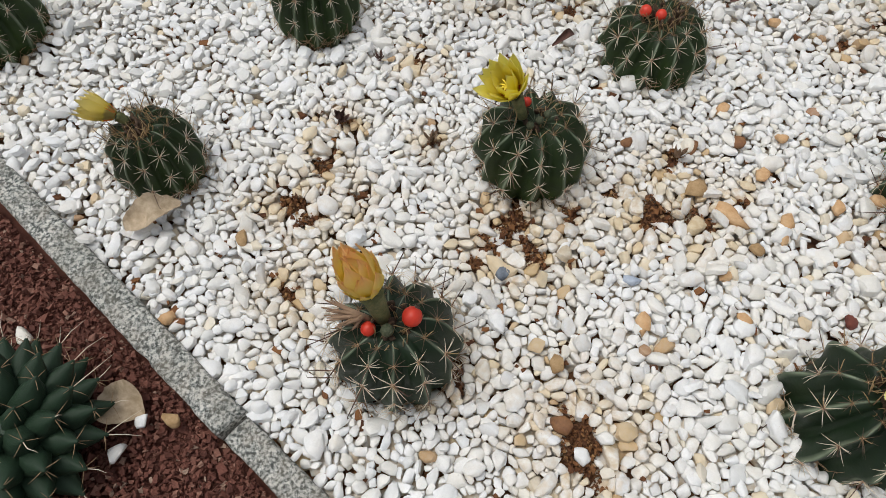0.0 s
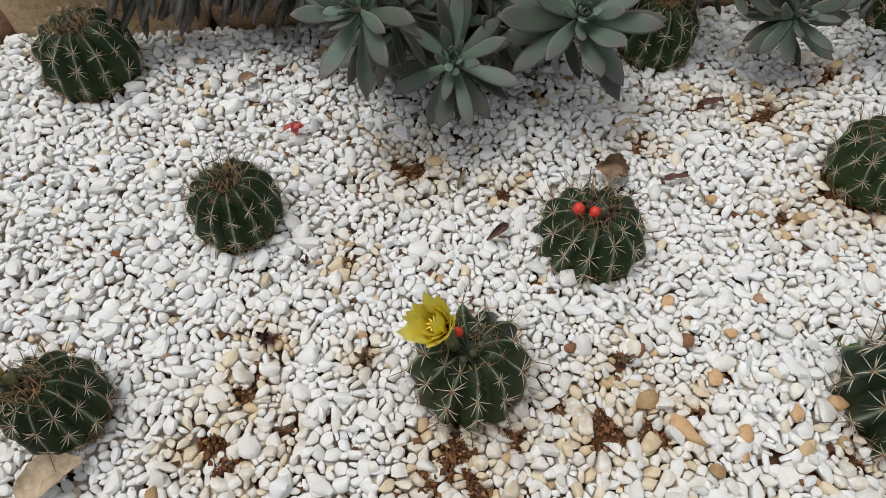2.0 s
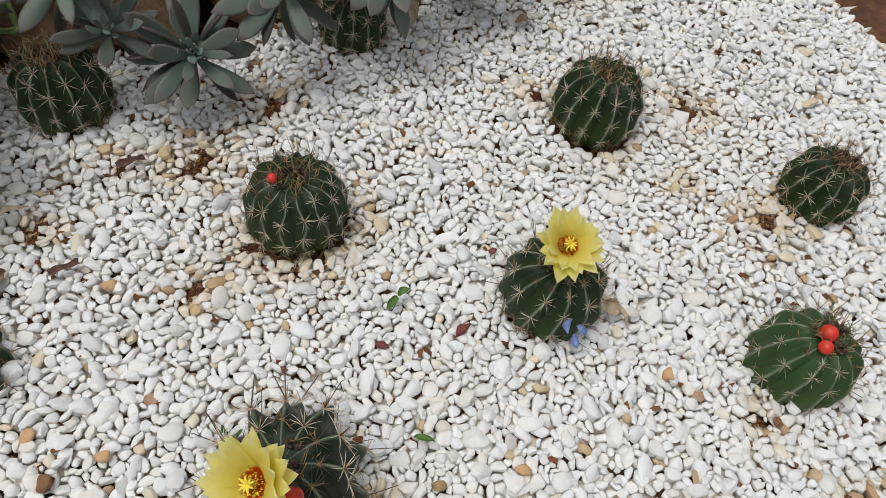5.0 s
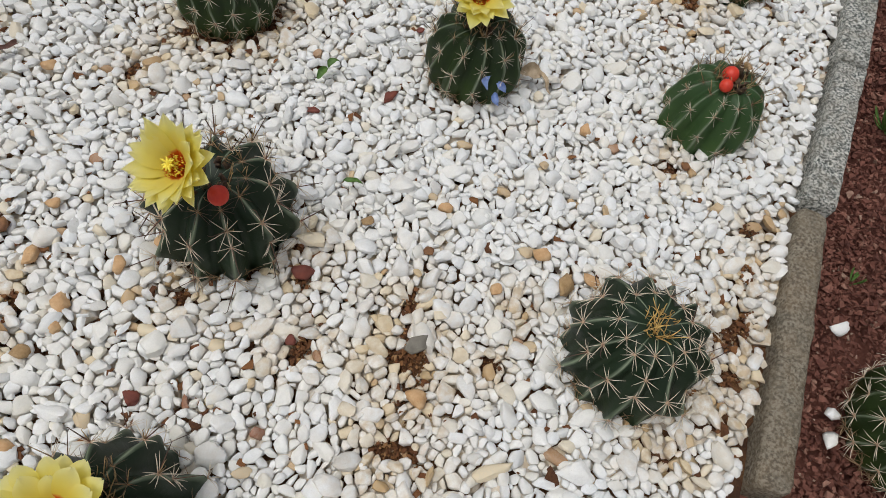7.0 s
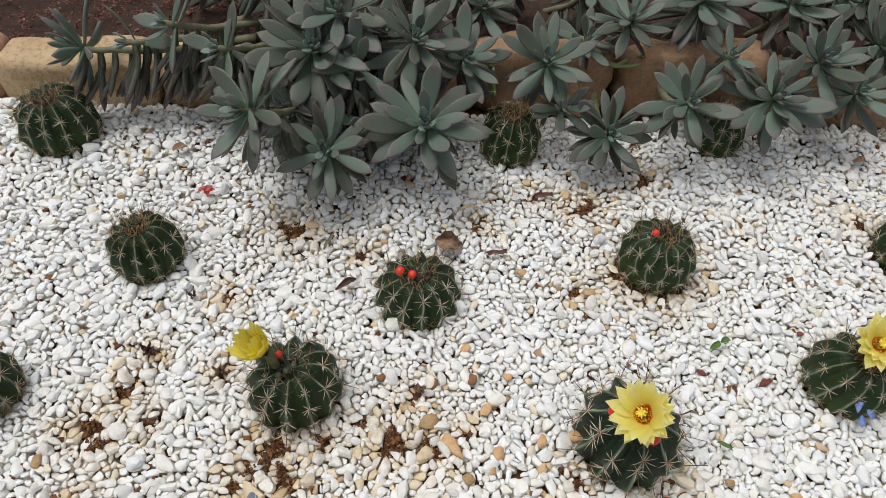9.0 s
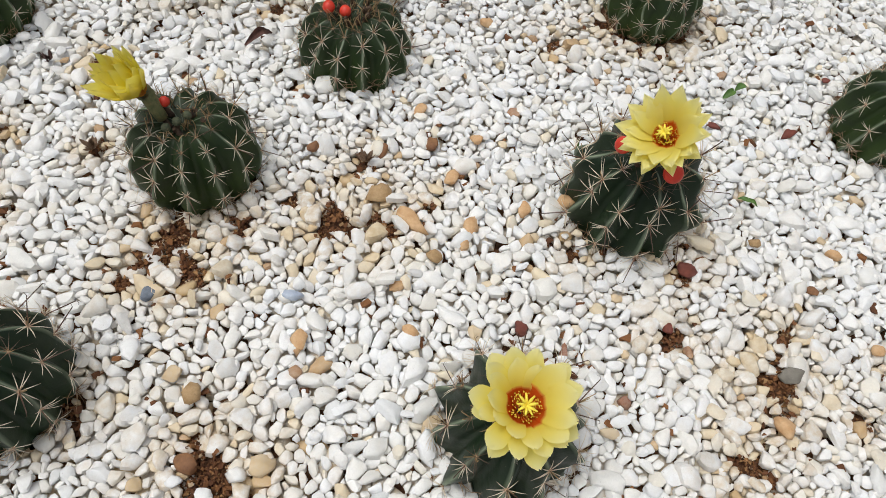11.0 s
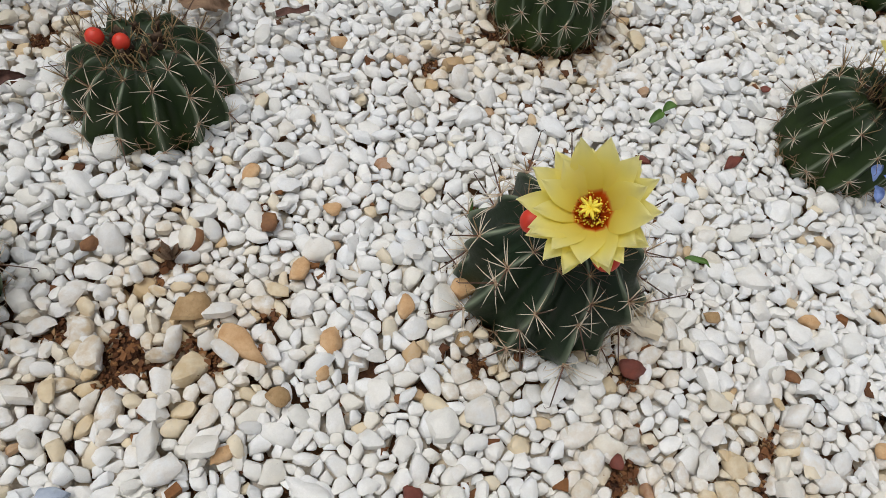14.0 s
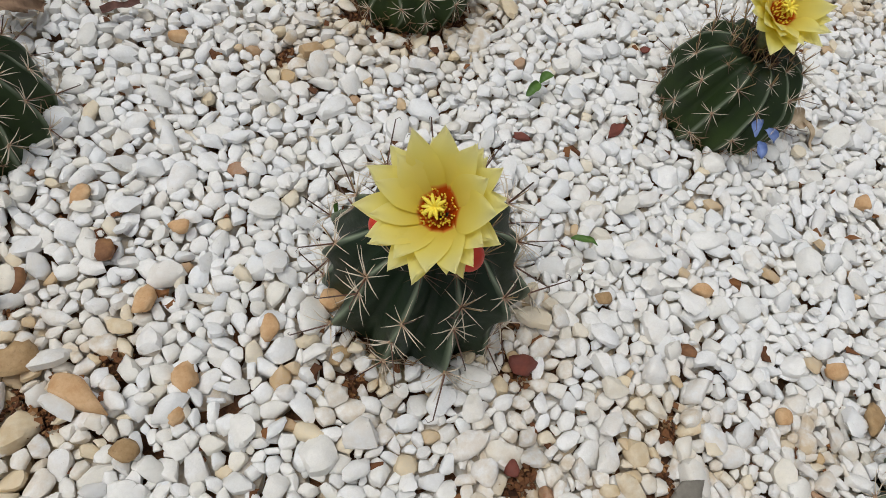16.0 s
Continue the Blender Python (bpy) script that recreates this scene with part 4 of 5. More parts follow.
c = build_cactus("faded", "small dark green barrel cactus with a half-closed faded flower", M_CACTUS, 12, ribs=13, deep=0.24, spine=0.0105, dip=0.01)
build_flower(c, (-0.309, 0.490, 0.090), (-0.88, 0.15, 0.42), 0.034, "faded", "half-closed pale yellow flower", 2, [(11, 32, 1.0), (10, 22, 0.98), (7, 12, 0.94)], foot=(-0.293, 0.486, 0.078))

c = build_cactus("cup", "dark green barrel cactus with a half-open yellow flower", M_CACTUS, 13, ribs=12, deep=0.25, spine=0.012, dip=0.012, crown=0.5)
build_flower(c, (0.083, 0.500, 0.114), (-0.42, -0.24, 0.86), 0.041, "closed", "half-open yellow flower", 3, CUP_WHORLS, foot=(0.098, 0.495, 0.078))
build_fruit(c, (0.101, 0.505, 0.089), 0.0048)
build_knob_buds(c, [(0.113, 0.485, 0.086), (0.104, 0.480, 0.084), (0.121, 0.492, 0.086)], 0.004)

c = build_cactus("berries", "flattened dark green cactus with two red fruits", M_CACTUS, 14, ribs=13, deep=0.22, spine=0.0125, dip=0.008, seat=0.22)
build_fruit(c, (0.240, 0.650, 0.068), 0.0064)
build_fruit(c, (0.257, 0.646, 0.066), 0.0060)

build_cactus("bare", "small dark green barrel cactus without flowers", M_CACTUS, 15, ribs=13, deep=0.24, spine=0.0105, dip=0.016, crown=1.3)
build_cactus("back", "dark green barrel cactus beside the stone edging", M_CACTUS, 16, ribs=13, deep=0.22, spine=0.011, dip=0.012, crown=1.2)

c = build_cactus("ring", "round green cactus with one small red fruit", M_CACTUS, 17, ribs=15, deep=0.14, spine=0.010, dip=0.010, sway=0.16, crown=1.0, twist=0.0)
build_fruit(c, (0.600, 0.712, 0.092), 0.005)

c = build_cactus("open", "dark green ribbed cactus with a large open yellow flower", M_CACTUS_GREY, 18, ribs=11, deep=0.27, spine=0.0155, knob=0.11, dip=0.012, hooks=1.0, seat=0.33, crown=0.4)
build_flower(c, (0.513, 0.415, 0.147), (-0.50, -0.18, 0.84), 0.0328, "open", "wide open yellow flower with a red throat", 4, OPEN_WHORLS, foot=(0.528, 0.434, 0.085))
build_fruit(c, (0.534, 0.406, 0.106), 0.0085)
build_fruit(c, (0.495, 0.434, 0.110), 0.0075)

c = build_cactus("blue", "dark green barrel cactus with an open yellow flower", M_CACTUS, 19, ribs=12, deep=0.2, spine=0.0105, dip=0.014, twist=0.2, crown=0.6)
build_flower(c, (0.837, 0.529, 0.112), (-0.08, -0.35, 0.90), 0.035, "open", "open yellow flower", 5, [(13, 66, 1.0), (12, 56, 1.0), (9, 44, 0.95)], foot=(0.842, 0.528, 0.074))

c = build_cactus("fresh", "fresh green flattened cactus with two red fruits", M_CACTUS_FRESH, 20, ribs=12, deep=0.2, spine=0.009, dip=0.008, seat=0.22)
build_fruit(c, (1.055, 0.368, 0.077), 0.0085)
build_fruit(c, (1.040, 0.357, 0.078), 0.0068)

build_cactus("golden", "large blue-green cactus with a golden spiny crown", M_CACTUS_GREY, 21, ribs=13, deep=0.22, spine=0.0135, knob=0.09, sway=0.08, dip=0.006, crown=0.6, hooks=0.15, crown_mat=M_GOLDSPINE, seat=0.24)
build_cactus("small", "small dark green cactus near the kerb", M_CACTUS, 22, ribs=13, deep=0.22, spine=0.010, dip=0.008, crown=0.8)
build_cactus("green", "round green barrel cactus with pale lower ribs", M_CACTUS, 23, ribs=13, deep=0.22, spine=0.0105, dip=0.012, crown=0.8)
c = build_cactus("far", "green cactus with red fruits at the back of the bed", M_CACTUS, 24, ribs=13, deep=0.2, spine=0.0105)
build_fruit(c, (1.292, 1.046, 0.088), 0.007)
build_fruit(c, (1.287, 1.036, 0.082), 0.006)
build_cactus("under", "dark green cactus under drooping succulent leaves", M_CACTUS, 25, ribs=14, deep=0.2, spine=0.0105, crown=1.6)
build_cactus("hidden", "small dark cactus half hidden by succulent leaves", M_CACTUS, 26, ribs=13, deep=0.2, spine=0.0105, crown=2.0)
c = build_cactus("wide", "blue-green ribbed cactus with a wide open yellow flower", M_CACTUS_GREY, 27, ribs=10, deep=0.33, spine=0.013, knob=0.11, dip=0.010, hooks=0.6, seat=0.2)
build_flower(c, (0.376, 0.212, 0.122), (0.03, -0.12, 1.0), 0.037, "wide", "broad-petalled yellow flower with a red throat", 6, [(7, 82, 0.96), (12, 62, 1.02), (11, 47, 0.98)], foot=(0.384, 0.220, 0.078))
build_cactus("edge", "dark green barrel cactus near the granite kerb", M_CACTUS, 28, ribs=13, deep=0.22, spine=0.0105)

# ---- grey-green succulents draping over the edging ----
def spoon(u):
    return max(0.03, (0.36 + 0.64 * math.sin(min(1, u / 0.66) * math.pi / 2) ** 1.5) * (1 - max(0, (u - 0.66) / 0.34) ** 2.3))


YOUNG_LEAF = blade("leaf", 1.0, 0.40, 0.20, lambda u: 0.22 * u * u, spoon, M_YOUNGLEAF, 7, 8)
OLD_LEAF = blade("leaf", 1.0, 0.23, 0.13, lambda u: -0.14 * u * u + 0.06 * u, spoon, M_OLDLEAF_SHADED, 9, 8)
LEAVES = [blade("leaf", 1.0, 0.27, 0.12, lambda u: 0.10 * u * u - 0.02 * u, spoon, M_LEAF, 8, 8), blade("leaf", 1.0, 0.24, 0.13, lambda u: -0.10 * u * u + 0.06 * u, spoon, M_LEAF, 8, 8),
          blade("leaf", 1.0, 0.29, 0.11, lambda u: 0.26 * u * u - 0.08 * u, spoon, M_LEAF, 8, 8)]

FINGER = blade("leaf", 1.0, 0.17, 0.13, lambda u: 0.22 * u * u - 0.05 * math.sin(5 * u), lambda u: max(0.05, (0.55 + 0.45 * u) * (1 - max(0, (u - 0.72) / 0.28) ** 2.2)), M_OLDLEAF_SHADED, 9, 8, 0.8)


def build_succulent(place, normal, size, foot, seed, leaves=24, trail=0, droop=0.0, label="grey-green succulent rosette draping over the stone edging"):
    """A rosette at the end of a bent fleshy stem."""
    rng = random.Random(seed)
    p, n, f = Vector(place), Vector(normal).normalized(), Vector(foot)
    plant = thing("succulent", Matrix.Translation(f), label, "succulent", "succulents along the edging")
    ctrl = p - n * (p - f).length * 0.45
    pts = []
    for i in range(13):
        u = i / 12
        q = f * (1 - u) ** 2 + ctrl * 2 * u * (1 - u) + p * u * u
        pts.append(q - f + Vector((rng.uniform(-1, 1), rng.uniform(-1, 1), rng.uniform(-1, 1))) * 0.0015)
    v, fc, al = tube(pts, [0.0075 - 0.0025 * i / 12 for i in range(13)], 8)
    part("stem", link_mesh("stem", v, fc, M_STEM), parent=plant, label="olive brown fleshy stem")
    top = facing(p - f - n * size * 0.12, n)
    leaves = int(leaves * 0.78)
    for k in range(leaves):
        u = k / (leaves - 1)
        w = k * 137.5 + rng.uniform(-20, 20)
        up = 78 - 92 * u ** 0.75 + rng.uniform(-13, 13)
        ln = size * (0.28 + 0.72 * min(1, u * 1.9)) * rng.uniform(0.88, 1.1)
        mm = top @ pose(0, 0, -size * 0.22 * u, 0, 0, w) @ pose(size * 0.04, 0, 0, rng.uniform(-14, 14), -up, 0) @ Matrix.Diagonal((ln, ln * rng.uniform(0.9, 1.2), ln, 1))
        part("leaf", rng.choice(LEAVES), parent=plant, m=mm)
    for k in range(8):
        ln = size * (0.14 + 0.028 * k) * rng.uniform(0.9, 1.1)
        part("leaf", YOUNG_LEAF, parent=plant, m=top @ pose(0, 0, size * 0.05, 0, 0, k * 137.5) @ pose(size * 0.012, 0, 0, rng.uniform(-12, 12), -(80 - 5.5 * k), 0) @ Matrix.Diagonal((ln, ln, ln, 1)))
    for k in range(trail):
        i = rng.randint(4 if not droop else 2, 11)
        q, d = pts[i], (pts[i + 1] - pts[i - 1]).normalized()
        w = rng.uniform(0, 360)
        ln = size * rng.uniform(0.7, 1.05) * (1 + 0.25 * droop)
        out = (facing((0, 0, 0), d).to_3x3() @ Vector((math.cos(radians(w)), math.sin(radians(w)), 0.5)) * (1 - 0.6 * droop) + Vector((0, -0.2 - 0.15 * droop, -0.55 - 0.6 * droop))).normalized()
        x_to_out = out.to_track_quat("X", "Z").to_matrix().to_4x4()
        out = (out + Vector((rng.uniform(-0.35, 0.35), rng.uniform(-0.25, 0.15), 0)) * droop).normalized()
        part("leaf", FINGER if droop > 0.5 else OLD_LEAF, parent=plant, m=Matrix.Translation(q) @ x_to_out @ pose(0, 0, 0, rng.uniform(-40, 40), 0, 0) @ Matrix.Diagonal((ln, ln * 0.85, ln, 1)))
    return plant


ROSETTES = [
    ((0.008, 0.826, 0.200), (-0.60, -0.45, 0.65), 0.086, (0.10, 1.17, 0.05), 28, 22),
    ((0.119, 0.829, 0.122), (-0.05, -0.60, 0.75), 0.078, (0.15, 1.17, 0.05), 28, 18),
    ((0.269, 0.859, 0.155), (0.05, -0.55, 0.80), 0.096, (0.27, 1.18, 0.05), 34, 14),
    ((0.456, 0.985, 0.185), (-0.05, -0.45, 0.85), 0.080, (0.45, 1.18, 0.06), 28, 6),
    ((0.488, 0.941, 0.126), (0.10, -0.55, 0.80), 0.058, (0.50, 1.17, 0.06), 20, 6),
    ((0.566, 0.912, 0.098), (0.05, -0.60, 0.75), 0.074, (0.58, 1.17, 0.06), 28, 8),
    ((0.683, 0.936, 0.150), (0.0, -0.55, 0.80), 0.078, (0.68, 1.18, 0.06), 28, 6),
    ((0.825, 0.951, 0.152), (0.05, -0.55, 0.80), 0.088, (0.84, 1.18, 0.06), 32, 10),
    ((0.095, 0.954, 0.214), (0.05, -0.50, 0.80), 0.098, (0.12, 1.20, 0.05), 30, 22),
    ((0.750, 1.004, 0.188), (0.0, -0.45, 0.85), 0.056, (0.75, 1.20, 0.06), 20, 6),
    ((0.912, 1.020, 0.178), (0.05, -0.45, 0.85), 0.080, (0.92, 1.20, 0.06), 28, 8),
    ((0.190, 1.045, 0.180), (0.20, -0.40, 0.80), 0.082, (0.20, 1.22, 0.05), 24, 22),
    ((0.200, 0.950, 0.130), (0.10, -0.60, 0.70), 0.080, (0.20, 1.20, 0.05), 22, 22),
    ((0.610, 1.110, 0.185), (-0.05, -0.35, 0.90), 0.068, (0.62, 1.24, 0.05), 24, 8),
    ((0.720, 1.120, 0.225), (-0.2, -0.40, 0.85), 0.094, (0.74, 1.26, 0.05), 26, 10),
    ((1.040, 1.080, 0.175), (0.05, -0.45, 0.85), 0.078, (1.05, 1.22, 0.05), 26, 8),
    ((0.360, 1.190, 0.150), (0.0, -0.40, 0.85), 0.074, (0.38, 1.29, 0.05), 20, 18),
    ((0.030, 1.130, 0.225), (-0.2, -0.30, 0.90), 0.088, (0.05, 1.25, 0.05), 24, 20),
    ((0.900, 1.160, 0.200), (0.0, -0.35, 0.90), 0.084, (0.90, 1.27, 0.05), 24, 12),
    ((1.180, 1.150, 0.170), (0.1, -0.35, 0.90), 0.078, (1.18, 1.27, 0.05), 24, 10),
]
for k, (place, normal, size, foot, leaves, trail) in enumerate(ROSETTES):
    build_succulent(place, normal, size, foot, 100 + k, leaves, trail)
MORE = [
    ((0.330, 1.010, 0.165), (0.20, -0.50, 0.75), 0.080, (0.32, 1.20, 0.06), 26, 12),
    ((0.180, 0.900, 0.120), (0.10, -0.65, 0.65), 0.075, (0.18, 1.18, 0.06), 22, 20),
    ((0.060, 0.900, 0.130), (-0.20, -0.65, 0.65), 0.078, (0.10, 1.18, 0.06), 22, 20),
    ((0.130, 1.000, 0.250), (0.0, -0.40, 0.85), 0.085, (0.14, 1.20, 0.06), 26, 16),
    ((0.250, 0.980, 0.220), (0.15, -0.45, 0.80), 0.082, (0.25, 1.20, 0.06), 24, 14),
    ((0.020, 0.930, 0.090), (-0.35, -0.65, 0.55), 0.075, (0.08, 1.18, 0.06), 20, 18),
    ((0.980, 0.990, 0.140), (0.05, -0.50, 0.80), 0.074, (0.98, 1.19, 0.06), 26, 8),
    ((1.110, 1.050, 0.150), (0.05, -0.50, 0.80), 0.074, (1.11, 1.20, 0.06), 24, 8),
    ((1.030, 1.170, 0.200), (-0.10, -0.40, 0.85), 0.080, (1.03, 1.28, 0.05), 24, 12),
    ((1.340, 1.140, 0.150), (0.0, -0.40, 0.85), 0.076, (1.34, 1.26, 0.05), 24, 10),
    ((0.540, 1.090, 0.150), (0.10, -0.45, 0.80), 0.060, (0.55, 1.22, 0.06), 20, 8),
]
for k, (place, normal, size, foot, leaves, trail) in enumerate(MORE):
    build_succulent(place, normal, size, foot, 400 + k, leaves, trail)
HANGING = [
    ((-0.085, 1.03, 0.120), (-0.40, -0.60, 0.30), 0.080, (0.02, 1.12, 0.180), 8, 34),
    ((-0.230, 1.035, 0.150), (-0.70, -0.40, 0.30), 0.085, (-0.03, 1.09, 0.170), 6, 34),
    ((-0.325, 1.030, 0.140), (-0.90, -0.28, 0.30), 0.080, (-0.02, 1.06, 0.150), 24, 30),
    ((-0.150, 1.02, 0.200), (-0.70, -0.40, 0.50), 0.070, (0.06, 1.13, 0.170), 10, 34),
    ((-0.060, 0.98, 0.185), (-0.60, -0.50, 0.55), 0.075, (0.10, 1.14, 0.170), 12, 30),
    ((0.160, 0.940, 0.190), (0.0, -0.60, 0.60), 0.080, (0.16, 1.16, 0.16), 14, 26),
    ((-0.020, 1.10, 0.260), (-0.60, -0.30, 0.60), 0.080, (0.14, 1.20, 0.15), 18, 26),
]
for k, (place, normal, size, foot, leaves, trail) in enumerate(HANGING):
    build_succulent(place, normal, size, foot, 200 + k, leaves, trail, 1.0, "succulent with long finger-like leaves hanging from its stem")
back = random.Random(61)
for k in range(13):
    x = -0.16 + 0.115 * k + back.uniform(-0.03, 0.03)
    y = 1.22 + 0.10 * (k % 2) + back.uniform(-0.02, 0.02)
    build_succulent((x, y, back.uniform(0.14, 0.22)), (back.uniform(-0.4, 0.4), -0.4, 0.8), back.uniform(0.07, 0.09), (x + back.uniform(-0.06, 0.06), y + 0.12, 0.03), 300 + k, 20, 16, 0.4, "grey-green succulent growing behind the stone edging")


def build_finger_plant(places, seed, label):
    """A creeping pale green stem with short finger leaves."""
    g = random.Random(seed)
    f = Vector(places[0])
    plant = thing("succulent", Matrix.Translation(f), label, "succulent", "creeping succulents on the edging")
    pts = [Vector(p) - f + Vector((0, 0, 0.004 * math.sin(3 * k))) for k, p in enumerate(places)]
    v, fc, al = tube(pts, [0.006 - 0.0025 * k / len(pts) for k in range(len(pts))], 8)
    part("stem", link_mesh("stem", v, fc, M_GREENFINGER), parent=plant, label="pale green creeping stem")
    for k in range(7):
        q = pts[1 + k % (len(pts) - 1)]
        ln = g.uniform(0.030, 0.048)
        part("leaf", GREENFINGER, parent=plant, m=Matrix.Translation(q) @ pose(0, 0, 0, 0, 0, g.uniform(-130, 60)) @ pose(0, 0, 0, g.uniform(-40, 40), -g.uniform(0, 35), 0) @ Matrix.Diagonal((ln, ln, ln, 1)))
    return plant


GREENFINGER = blade("leaf", 1.0, 0.20, 0.17, lambda u: 0.25 * u * u, lambda u: max(0.05, (0.6 + 0.4 * u) * (1 - max(0, (u - 0.75) / 0.25) ** 2.2)), M_GREENFINGER, 9, 8, 0.8)
build_finger_plant([(0.70, 1.16, 0.085), (0.695, 1.13, 0.098), (0.685, 1.08, 0.085), (0.690, 1.045, 0.060), (0.700, 1.03, 0.035)], 1, "pale green creeping succulent with finger leaves")
build_finger_plant([(0.52, 1.20, 0.085), (0.55, 1.17, 0.095), (0.57, 1.12, 0.096), (0.60, 1.09, 0.095), (0.63, 1.12, 0.092), (0.66, 1.15, 0.088)], 2, "pale green creeping succulent on sandstone blocks")
build_finger_plant([(0.36, 1.18, 0.085), (0.375, 1.13, 0.098), (0.380, 1.09, 0.090), (0.385, 1.05, 0.062)], 3, "pale green creeping succulent hanging over sandstone")

# ---- pebbles and gravel ----
rng = np.random.default_rng(7)
FINE_DIRS, FINE_QUADS = cube_sphere(4)
FAR_DIRS, FAR_QUADS = cube_sphere(3)
LOW_DIRS, LOW_QUADS = cube_sphere(2)


def bed_allowed(x, y, keep):
    """True where a stone may lie: inside the kerbs, clear of the cacti, and rarely on bare soil."""
    k = (left_of(x, y) > 0.006) & (right_of(x, y) > 0.006) & (y < 1.060) & (y > -0.06) & (x > -0.80) & (x < 1.60)
    for key, (cx, cy, r, high) in CACTI.items():
        k &= (x - cx) ** 2 + (y - cy) ** 2 > (r * (1.05 if key in ("ring", "green") else 0.92)) ** 2
    return k & (bare(x, y) < keep)


def scatter(g, darts, radius, close, keep):
    """Spots for stones of mixed sizes, large ones first, none nearer than their sizes allow."""
    r = np.sort(radius(g, darts))[::-1]
    x, y = g.uniform(-0.80, 1.60, darts), g.uniform(-0.06, 1.06, darts)
    ok = bed_allowed(x, y, keep + g.uniform(-0.12, 0.12, darts))
    x, y, r = x[ok], y[ok], r[ok]
    grid, out = {}, []
    for k in range(len(x)):
        i, j = int((x[k] + 2) / 0.022), int((y[k] + 2) / 0.022)
        free = True
        for di in (-1, 0, 1):
            for dj in (-1, 0, 1):
                for q in grid.get((i + di, j + dj), ()):
                    if (x[k] - x[q]) ** 2 + (y[k] - y[q]) ** 2 < (close * (r[k] + r[q])) ** 2:
                        free = False
                        break
                if not free:
                    break
            if not free:
                break
        if free:
            grid.setdefault((i, j), []).append(k)
            out.append(k)
    out = np.array(out)
    return x[out], y[out], r[out]


def pressed_stones(g, use, x, y, r, dirs, near, shrink, flat, tilt, height, power=60.0, stretch=1.7, chunk=400):
    """Stones that have settled against their neighbours: each of those in use is bounded by flat sides towards them, a top and a bottom. Returns vertices."""
    squash = dirs * (1, 1, 0.5)
    d = squash / np.linalg.norm(squash, axis=1)[:, None]
    out = np.empty((len(use), len(d), 3), np.float32)
    for c0 in range(0, len(use), chunk):
        own = use[c0:c0 + chunk]
        m = len(own)
        around = np.flatnonzero((abs(x - x[own].mean()) < np.ptp(x[own]) / 2 + 0.25) & (abs(y - y[own].mean()) < np.ptp(y[own]) / 2 + 0.25))
        dx, dy = x[around][None] - x[own, None], y[around][None] - y[own, None]
        dist = np.hypot(dx, dy)
        dist[dist < 1e-9] = 9
        ids = np.argpartition(dist, near, axis=1)[:, :near]
        dd = np.take_along_axis(dist, ids, 1)
        nx, ny = np.take_along_axis(dx, ids, 1) / dd, np.take_along_axis(dy, ids, 1) / dd
        ri, rj = r[own, None], r[around][ids]
        off = (dd ** 2 + ri ** 2 - rj ** 2) / (2 * dd) * shrink
        lean_to, long_ = g.uniform(0, math.pi, (m, 1)), g.uniform(1.0, 1.4, (m, 1))
        ca, sa = nx * np.cos(lean_to) + ny * np.sin(lean_to), -nx * np.sin(lean_to) + ny * np.cos(lean_to)
        off = off / np.sqrt((ca / long_) ** 2 + (sa * long_) ** 2)
        off = np.clip(off, 0.48 * ri, 1.45 * ri)
        nz = g.uniform(-0.12, 0.30, off.shape)
        w = (np.arange(5) + g.uniform(0, 1, (m, 5))) * math.pi / 2.5
        ex, ey, ez = np.cos(w), np.sin(w), g.uniform(-0.2, 0.4, (m, 5))
        eo = ri * g.uniform(1.04, 1.5, (m, 5))
        w2 = g.uniform(0, 6.28, (m, 2))
        high = ri * g.uniform(*flat, (m, 1))
        bx, by, bz = np.cos(w2), np.sin(w2), g.uniform(0.9, 2.2, (m, 2))
        bo = (high * bz + ri * 0.35) * g.uniform(0.75, 1.15, (m, 2)) / np.hypot(1, bz)
        tx, ty = g.uniform(-0.25, 0.25, (m, 1)), g.uniform(-0.25, 0.25, (m, 1))
        one = np.ones((m, 1))
        PX = np.concatenate([nx, ex, bx, tx, -tx], 1)
        PY = np.concatenate([ny, ey, by, ty, -ty], 1)
        PZ = np.concatenate([nz, ez, bz, one, -one], 1)
        PO = np.concatenate([off, eo, bo * np.hypot(1, bz), high, high], 1)
        N = np.stack([PX, PY, PZ], -1) / PO[..., None]
        q = np.maximum(np.einsum("mkc,vc->mkv", N, d), 0)
        rad = (q ** power).sum(1) ** (-1 / power)
        for freq, size in ((2.0, 0.022), (4.0, 0.010)):
            k3, ph = g.normal(0, freq, (m, 3)), g.uniform(0, 6.28, (m, 1))
            rad *= 1 + size * np.sin(k3 @ d.T + ph)
        v = d[None] * rad[..., None]
        lw, ls_ = g.uniform(0, math.pi, m), np.sqrt(g.uniform(1.0, stretch, m))
        cw, sw = np.cos(lw)[:, None], np.sin(lw)[:, None]
        va, vb = (v[..., 0] * cw + v[..., 1] * sw) * ls_[:, None], (v[..., 1] * cw - v[..., 0] * sw) / ls_[:, None]
        v[..., 0], v[..., 1] = va * cw - vb * sw, va * sw + vb * cw
        ax, ay = g.normal(0, tilt, m), g.normal(0, tilt, m)
        v[..., 2] += ax[:, None] * v[..., 0] + ay[:, None] * v[..., 1]
        v[..., 0] -= ax[:, None] * v[..., 2] * 0.7
        v[..., 1] -= ay[:, None] * v[..., 2] * 0.7
        v += np.stack([x[own], y[own], height(g, x[own], y[own], r[own])], -1)[:, None]
        out[c0:c0 + m] = v
    return out


